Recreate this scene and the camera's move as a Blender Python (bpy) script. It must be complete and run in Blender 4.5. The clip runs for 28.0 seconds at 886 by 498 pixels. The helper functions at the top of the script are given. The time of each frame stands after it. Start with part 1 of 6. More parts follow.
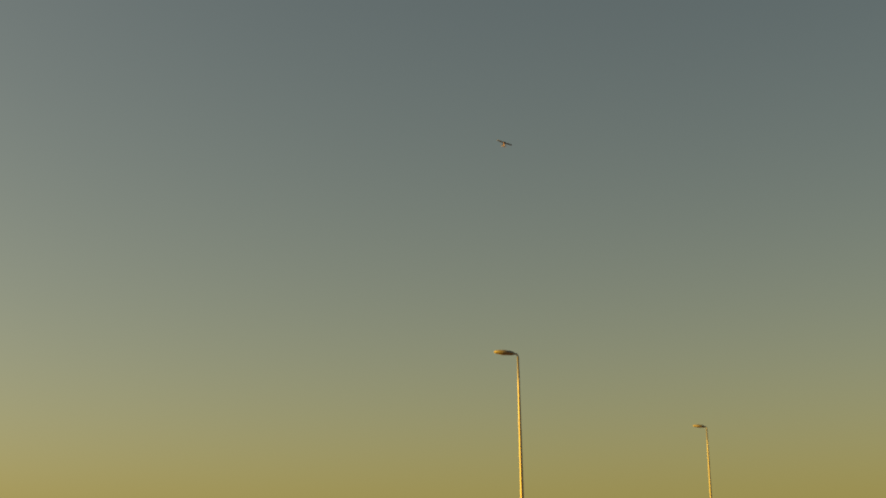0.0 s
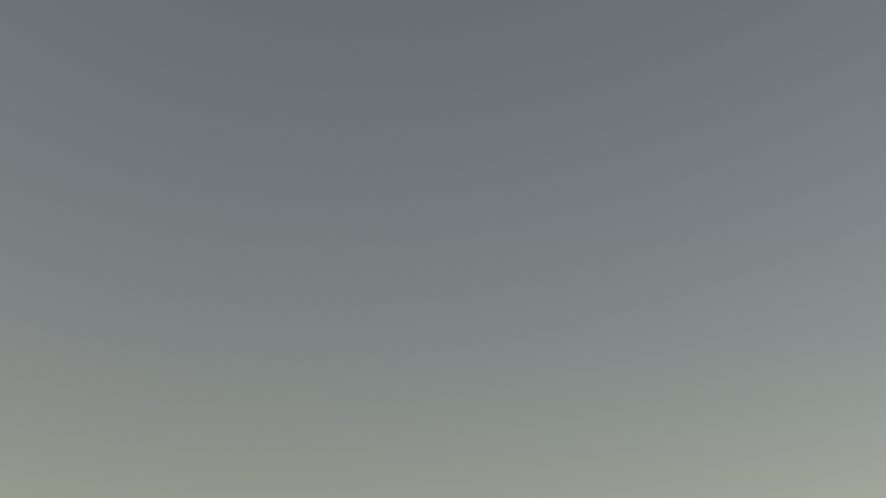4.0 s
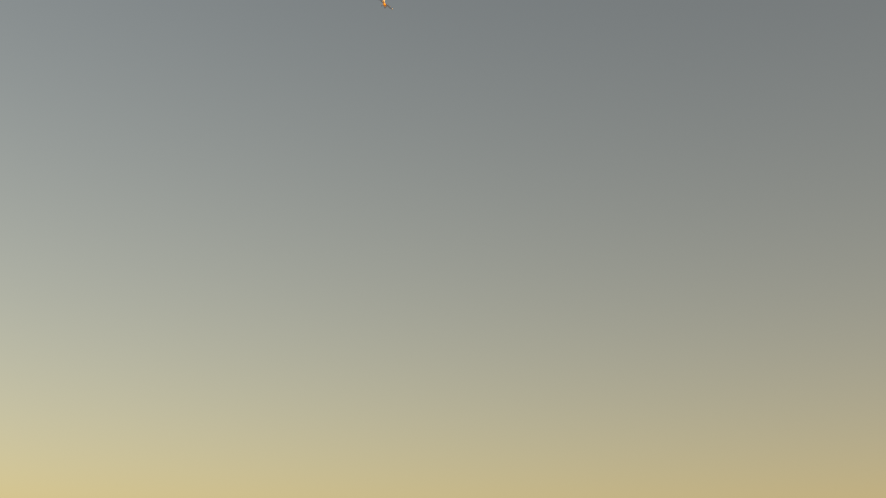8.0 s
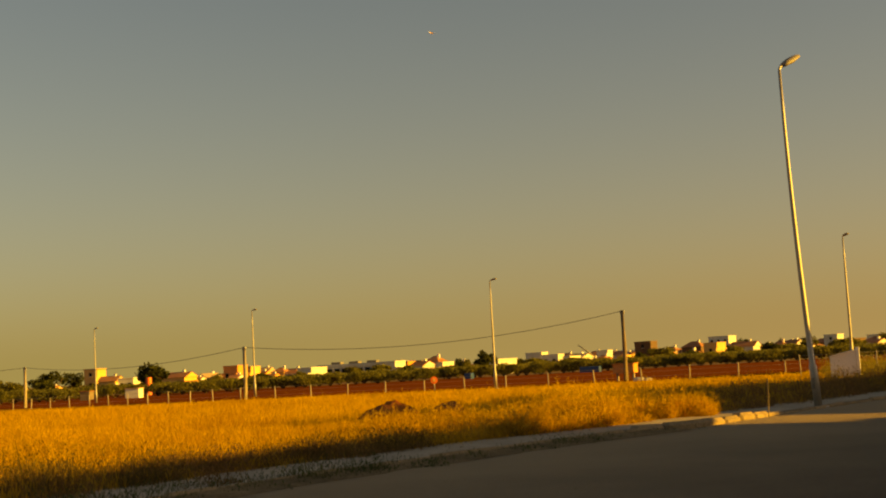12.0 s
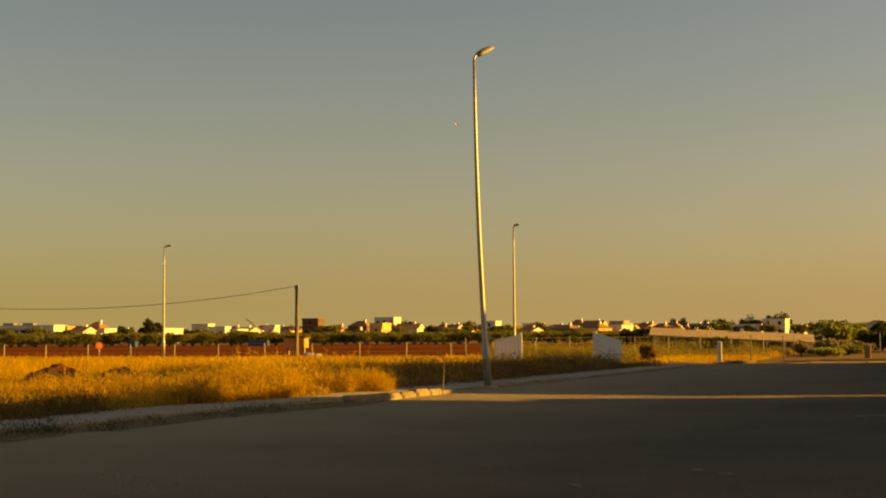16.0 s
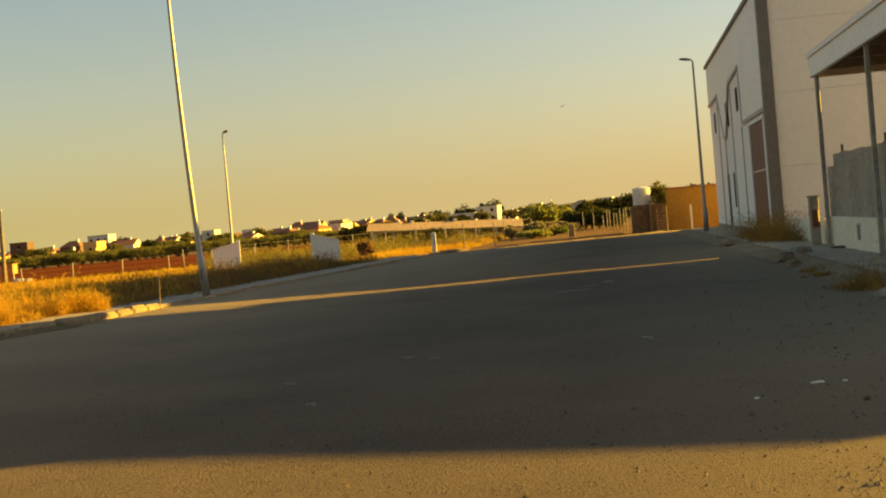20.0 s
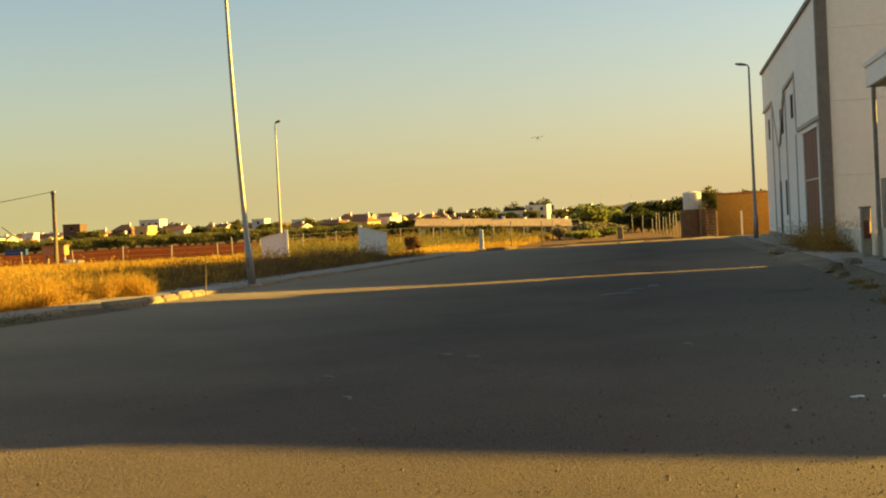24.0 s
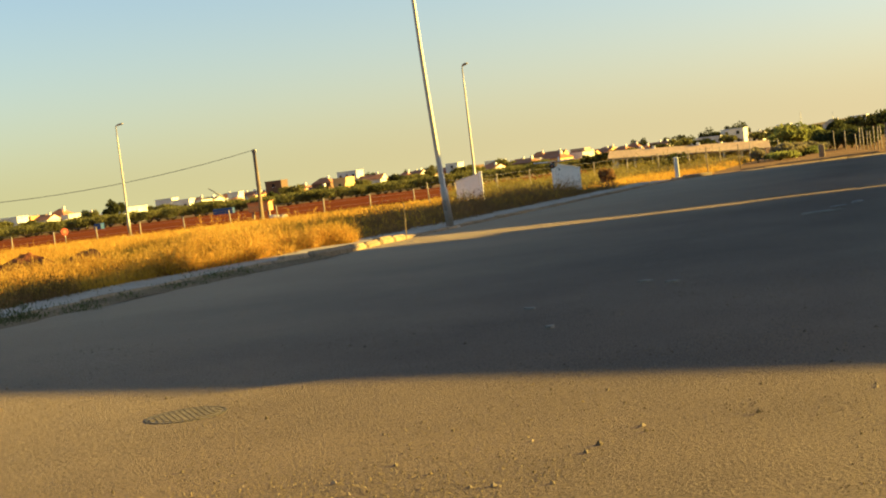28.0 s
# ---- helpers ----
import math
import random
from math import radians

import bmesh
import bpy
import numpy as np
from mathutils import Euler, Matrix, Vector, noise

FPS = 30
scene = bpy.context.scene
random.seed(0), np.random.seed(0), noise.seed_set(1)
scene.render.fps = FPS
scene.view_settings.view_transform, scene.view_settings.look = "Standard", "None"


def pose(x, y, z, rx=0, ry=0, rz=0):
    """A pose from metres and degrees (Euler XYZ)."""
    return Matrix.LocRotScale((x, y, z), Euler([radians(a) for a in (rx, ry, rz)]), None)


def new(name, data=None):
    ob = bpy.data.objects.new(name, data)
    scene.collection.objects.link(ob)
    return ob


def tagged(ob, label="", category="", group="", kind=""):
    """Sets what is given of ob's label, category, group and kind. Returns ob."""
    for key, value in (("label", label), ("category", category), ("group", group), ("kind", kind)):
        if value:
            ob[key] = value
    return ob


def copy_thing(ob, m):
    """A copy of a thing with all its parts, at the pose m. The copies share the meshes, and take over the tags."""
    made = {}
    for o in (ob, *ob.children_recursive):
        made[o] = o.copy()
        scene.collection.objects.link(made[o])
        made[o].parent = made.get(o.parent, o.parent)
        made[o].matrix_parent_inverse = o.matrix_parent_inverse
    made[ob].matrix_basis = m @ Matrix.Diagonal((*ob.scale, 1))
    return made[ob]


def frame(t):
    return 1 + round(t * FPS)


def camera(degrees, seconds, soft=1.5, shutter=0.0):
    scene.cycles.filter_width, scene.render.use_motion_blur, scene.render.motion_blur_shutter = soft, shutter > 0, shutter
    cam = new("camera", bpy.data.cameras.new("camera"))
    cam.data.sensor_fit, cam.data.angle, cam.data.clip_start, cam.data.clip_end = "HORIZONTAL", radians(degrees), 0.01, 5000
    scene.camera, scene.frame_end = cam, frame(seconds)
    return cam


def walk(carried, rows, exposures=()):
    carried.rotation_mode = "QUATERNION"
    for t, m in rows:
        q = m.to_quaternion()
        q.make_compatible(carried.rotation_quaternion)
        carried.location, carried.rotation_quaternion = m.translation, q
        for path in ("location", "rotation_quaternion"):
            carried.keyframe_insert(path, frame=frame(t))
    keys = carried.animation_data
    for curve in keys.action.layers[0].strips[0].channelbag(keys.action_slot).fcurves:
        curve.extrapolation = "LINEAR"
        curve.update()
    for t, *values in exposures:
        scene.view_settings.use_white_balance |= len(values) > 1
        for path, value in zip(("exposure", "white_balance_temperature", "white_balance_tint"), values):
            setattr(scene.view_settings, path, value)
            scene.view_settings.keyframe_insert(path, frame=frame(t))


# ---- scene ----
cam = camera(37.65, 28.0, soft=2.0)
PATH = [
    (0.0, pose(0.03, -0.27, 1.52, 103.25, 0.97, -168.52)),
    (0.5, pose(0.03, -0.27, 1.52, 104.31, 0.97, -168.75)),
    (1.0, pose(0.03, -0.27, 1.52, 106.23, 0.96, -168.44)),
    (1.5, pose(0.03, -0.27, 1.52, 107.89, 0.95, -167.63)),
    (2.0, pose(0.03, -0.27, 1.52, 108.93, 0.95, -166.04)),
    (2.5, pose(0.03, -0.27, 1.52, 110.73, 0.94, -165.41)),
    (3.0, pose(0.03, -0.27, 1.52, 112.53, 0.92, -165.78)),
    (3.5, pose(0.03, -0.27, 1.52, 113.93, 0.91, -168.96)),
    (4.0, pose(0.03, -0.27, 1.52, 114.93, 0.45, 168.85)),
    (4.5, pose(0.03, -0.27, 1.52, 115.22, -0.00, 128.64)),
    (5.0, pose(0.03, -0.27, 1.52, 114.73, -0.45, 90.43)),
    (5.5, pose(0.03, -0.27, 1.52, 113.93, -0.91, 54.59)),
    (6.0, pose(0.03, -0.27, 1.52, 112.93, -1.38, 45.42)),
    (6.5, pose(0.03, -0.27, 1.52, 111.43, -1.40, 40.45)),
    (7.0, pose(0.03, -0.27, 1.52, 109.93, -1.41, 37.49)),
    (7.5, pose(0.03, -0.27, 1.52, 108.43, -1.42, 35.03)),
    (8.0, pose(0.03, -0.27, 1.52, 106.67, -0.97, 35.62)),
    (8.5, pose(0.03, -0.27, 1.52, 105.17, -1.09, 34.12)),
    (9.0, pose(0.03, -0.27, 1.52, 103.99, -1.09, 31.42)),
    (9.5, pose(0.02, -0.27, 1.52, 102.58, -1.10, 29.00)),
    (10.0, pose(0.00, -0.17, 1.50, 101.48, -0.40, 26.40)),
    (10.5, pose(0.11, -0.16, 1.51, 99.90, 0.51, 22.46)),
    (11.0, pose(0.13, -0.02, 1.51, 98.66, 0.79, 21.16)),
    (11.5, pose(0.21, 0.10, 1.53, 96.80, 3.17, 19.35)),
    (12.0, pose(0.25, 0.16, 1.58, 95.24, 3.14, 17.83)),
    (12.5, pose(0.20, 0.25, 1.58, 95.60, 2.77, 15.59)),
    (14.5, pose(-0.18, 0.25, 1.53, 95.35, 0.18, 9.02)),
    (15.0, pose(-0.19, 0.29, 1.53, 94.48, -0.32, 7.27)),
    (15.5, pose(-0.24, 0.24, 1.53, 93.23, 1.05, 3.31)),
    (16.0, pose(-0.18, 0.25, 1.49, 93.72, 0.32, 3.20)),
    (16.5, pose(-0.11, 0.12, 1.47, 92.53, 0.48, 1.79)),
    (17.0, pose(-0.09, 0.13, 1.47, 91.50, 1.00, 0.03)),
    (17.5, pose(-0.08, 0.16, 1.47, 90.72, 1.75, -1.63)),
    (18.0, pose(-0.08, 0.06, 1.49, 90.41, 2.36, -3.28)),
    (18.5, pose(-0.05, 0.04, 1.49, 89.99, 3.05, -5.21)),
    (19.0, pose(-0.05, -0.04, 1.50, 89.61, 3.86, -6.85)),
    (19.5, pose(-0.05, -0.03, 1.49, 89.18, 4.53, -8.23)),
    (20.0, pose(-0.02, 0.01, 1.49, 88.83, 4.96, -9.07)),
    (20.5, pose(-0.04, -0.04, 1.49, 88.96, 5.22, -9.41)),
    (22.5, pose(-0.02, -0.05, 1.50, 88.46, 7.09, -7.89)),
    (23.0, pose(0.01, -0.05, 1.50, 88.17, 7.32, -7.61)),
    (23.5, pose(0.01, -0.05, 1.50, 87.79, 4.33, -7.42)),
    (24.0, pose(0.04, 0.01, 1.50, 88.81, 2.87, -6.90)),
    (24.5, pose(0.02, -0.00, 1.47, 89.09, 3.20, -6.47)),
    (25.0, pose(0.01, -0.10, 1.49, 88.99, 5.75, -5.71)),
    (25.5, pose(-0.01, -0.11, 1.48, 89.05, 6.16, -5.19)),
    (26.0, pose(0.00, -0.14, 1.48, 88.92, 4.91, -5.15)),
    (26.5, pose(0.10, -0.14, 1.48, 88.44, 5.02, -3.88)),
    (27.0, pose(0.12, -0.16, 1.48, 87.09, 5.50, -2.50)),
    (27.5, pose(0.08, -0.26, 1.46, 86.76, 6.09, -0.91)),
    (28.0, pose(0.03, -0.21, 1.45, 86.81, 6.84, 1.62)),
]
EXPOSURES = [
    (0.0, 1.07, 8400, 6), (2.0, 1.36, 8800, 13), (3.5, 1.66, 8800, 16), (6.0, 1.69, 9500, 21), (8.0, 1.72, 9500, 20),
    (9.0, 1.52, 9200, 18), (10.5, 1.20, 8800, 16), (12.0, 1.20, 8600, 16), (15.0, 1.20, 8100, 15), (17.0, 1.63, 7200, 13), (18.0, 1.90, 6950, 10),
    (20.0, 1.99, 6400, 8), (23.0, 2.01, 5950, 6), (25.0, 2.19, 5550, 9), (27.0, 2.20, 5300, 10), (28.0, 2.32, 5150, 10),
]
walk(cam, PATH, EXPOSURES)

# ---------------- world and sun ----------------
SUN_AZ, SUN_EL = 85.5, 13.2            # clockwise from +y, degrees
world = bpy.data.worlds.new("evening_sky")
scene.world = world
world.use_nodes = True
wn, wl = world.node_tree.nodes, world.node_tree.links
sky = wn.new("ShaderNodeTexSky")
sky.sky_type = "NISHITA"
sky.sun_disc = False
sky.sun_elevation, sky.sun_rotation = radians(SUN_EL), radians(SUN_AZ)
sky.air_density, sky.dust_density, sky.ozone_density = 1.0, 1.6, 1.0
# evening haze: a golden veil that thins out with height, warmer towards the sun and paler to the south
coord, split = wn.new("ShaderNodeTexCoord"), wn.new("ShaderNodeSeparateXYZ")
wl.new(coord.outputs["Generated"], split.inputs[0])
up = wn.new("ShaderNodeMath")
up.operation, up.inputs[1].default_value = "MAXIMUM", 0.0
wl.new(split.outputs["Z"], up.inputs[0])
fall = wn.new("ShaderNodeMath")
fall.operation, fall.inputs[1].default_value = "MULTIPLY", -1.0 / 0.09
wl.new(up.outputs[0], fall.inputs[0])
veil = wn.new("ShaderNodeMath")
veil.operation = "EXPONENT"
wl.new(fall.outputs[0], veil.inputs[0])
thin = wn.new("ShaderNodeMath")
thin.operation, thin.inputs[1].default_value = "MULTIPLY", 0.88
wl.new(veil.outputs[0], thin.inputs[0])
haze = wn.new("ShaderNodeMix")
haze.data_type = "RGBA"
wl.new(thin.outputs[0], haze.inputs[0])


def veil_tone(axis, low, high, first, second):
    """The veil's colour, going over from the first to the second along a direction."""
    dot, ramp, tone = wn.new("ShaderNodeVectorMath"), wn.new("ShaderNodeMapRange"), wn.new("ShaderNodeMix")
    dot.operation, dot.inputs[1].default_value = "DOT_PRODUCT", axis
    wl.new(coord.outputs["Generated"], dot.inputs[0])
    ramp.interpolation_type = "SMOOTHSTEP"
    ramp.inputs[1].default_value, ramp.inputs[2].default_value = low, high
    wl.new(dot.outputs["Value"], ramp.inputs[0])
    tone.data_type = "RGBA"
    wl.new(ramp.outputs[0], tone.inputs[0])
    for socket, value in ((tone.inputs[6], first), (tone.inputs[7], second)):
        if isinstance(value, tuple):
            socket.default_value = (*value, 1)
        else:
            wl.new(value, socket)
    return tone.outputs[2]


sunward = veil_tone((math.sin(radians(SUN_AZ)), math.cos(radians(SUN_AZ)), 0.0), -0.75, 0.55, (2.92, 2.52, 0.78), (3.66, 2.58, 1.05))
wl.new(veil_tone((0.0, -1.0, 0.0), 0.1, 0.9, sunward, (2.9, 2.75, 0.92)), haze.inputs[7])
dust = wn.new("ShaderNodeMix")
dust.data_type, dust.blend_type = "RGBA", "MULTIPLY"
dust.inputs[0].default_value, dust.inputs[7].default_value = 1.0, (0.79, 0.745, 0.665, 1)
wl.new(sky.outputs[0], dust.inputs[6])
wl.new(dust.outputs[2], haze.inputs[6])
wl.new(haze.outputs[2], wn["Background"].inputs[0])
wn["Background"].inputs[1].default_value = 0.055
sun_data = bpy.data.lights.new("sun", "SUN")
sun_data.energy, sun_data.angle, sun_data.color = 5.0, radians(0.6), (1.0, 0.62, 0.07)
sun = new("sun", sun_data)
sun.rotation_euler = Vector((-math.sin(radians(SUN_AZ)) * math.cos(radians(SUN_EL)), -math.cos(radians(SUN_AZ)) * math.cos(radians(SUN_EL)),
                             -math.sin(radians(SUN_EL)))).to_track_quat("-Z", "Y").to_euler()
sun.location = (60, 20, 40)


# ---------------- materials ----------------
def material(name, base, rough=0.8, metal=0.0, second=None, grain=8.0, stain=0.6, amount=0.5, bump=0.15, random_part=0.0, island=False, spots=None, gloss=0.5, thin=0.0):
    """Base colour broken by a fine grain and by larger stains towards the second colour, with a bump."""
    m = bpy.data.materials.new(name)
    m.use_nodes = True
    n, l = m.node_tree.nodes, m.node_tree.links
    b = n["Principled BSDF"]
    b.inputs["Roughness"].default_value, b.inputs["Metallic"].default_value = rough, metal
    b.inputs["Specular IOR Level"].default_value = gloss
    second = second or tuple(c * 0.7 for c in base)
    geo = n.new("ShaderNodeNewGeometry")
    fine, large = n.new("ShaderNodeTexNoise"), n.new("ShaderNodeTexNoise")
    for tex, scale, detail in ((fine, grain, 6.0), (large, stain, 4.0)):
        tex.inputs["Scale"].default_value, tex.inputs["Detail"].default_value = scale, detail
        tex.inputs["Roughness"].default_value = 0.65
        l.new(geo.outputs["Position"], tex.inputs["Vector"])
    ramp = n.new("ShaderNodeMapRange")
    ramp.inputs[1].default_value, ramp.inputs[2].default_value = 0.35, 0.68
    l.new(large.outputs[0], ramp.inputs[0])
    mix = n.new("ShaderNodeMix")
    mix.data_type = "RGBA"
    mix.inputs[6].default_value, mix.inputs[7].default_value = (*base, 1), (*second, 1)
    mul = n.new("ShaderNodeMath")
    mul.operation, mul.inputs[1].default_value = "MULTIPLY", amount
    l.new(ramp.outputs[0], mul.inputs[0])
    l.new(mul.outputs[0], mix.inputs[0])
    hsv = n.new("ShaderNodeHueSaturation")
    val = n.new("ShaderNodeMapRange")
    val.inputs[1].default_value, val.inputs[2].default_value = 0.3, 0.7
    val.inputs[3].default_value, val.inputs[4].default_value = 1 - 0.35 * amount, 1 + 0.35 * amount
    l.new(fine.outputs[0], val.inputs[0])
    last = val.outputs[0]
    if random_part or island:
        add = n.new("ShaderNodeMath")
        add.operation = "MULTIPLY_ADD"
        rnd = geo.outputs["Random Per Island"] if island else n.new("ShaderNodeObjectInfo").outputs["Random"]
        add.inputs[1].default_value = random_part or 0.5
        l.new(rnd, add.inputs[0])
        l.new(last, add.inputs[2])
        sub = n.new("ShaderNodeMath")
        sub.operation, sub.inputs[1].default_value = "SUBTRACT", (random_part or 0.5) * 0.5
        l.new(add.outputs[0], sub.inputs[0])
        last = sub.outputs[0]
    l.new(last, hsv.inputs["Value"])
    l.new(mix.outputs[2], hsv.inputs["Color"])
    colour = hsv.outputs[0]
    if spots:
        vor = n.new("ShaderNodeTexVoronoi")
        vor.inputs["Scale"].default_value = spots[1]
        l.new(geo.outputs["Position"], vor.inputs["Vector"])
        lim = n.new("ShaderNodeMath")
        lim.operation, lim.inputs[1].default_value = "LESS_THAN", spots[2]
        l.new(vor.outputs["Distance"], lim.inputs[0])
        sp = n.new("ShaderNodeMix")
        sp.data_type = "RGBA"
        sp.inputs[7].default_value = (*spots[0], 1)
        l.new(lim.outputs[0], sp.inputs[0])
        l.new(colour, sp.inputs[6])
        colour = sp.outputs[2]
    l.new(colour, b.inputs["Base Color"])
    if bump:
        bp = n.new("ShaderNodeBump")
        bp.inputs["Strength"].default_value, bp.inputs["Distance"].default_value = bump, 0.03
        l.new(fine.outputs[0], bp.inputs["Height"])
        l.new(bp.outputs[0], b.inputs["Normal"])
    if thin:   # leaves and blades let some light through
        tr, both = n.new("ShaderNodeBsdfTranslucent"), n.new("ShaderNodeMixShader")
        both.inputs[0].default_value = thin
        l.new(colour, tr.inputs["Color"])
        l.new(b.outputs[0], both.inputs[1])
        l.new(tr.outputs[0], both.inputs[2])
        l.new(both.outputs[0], n["Material Output"].inputs["Surface"])
    return m


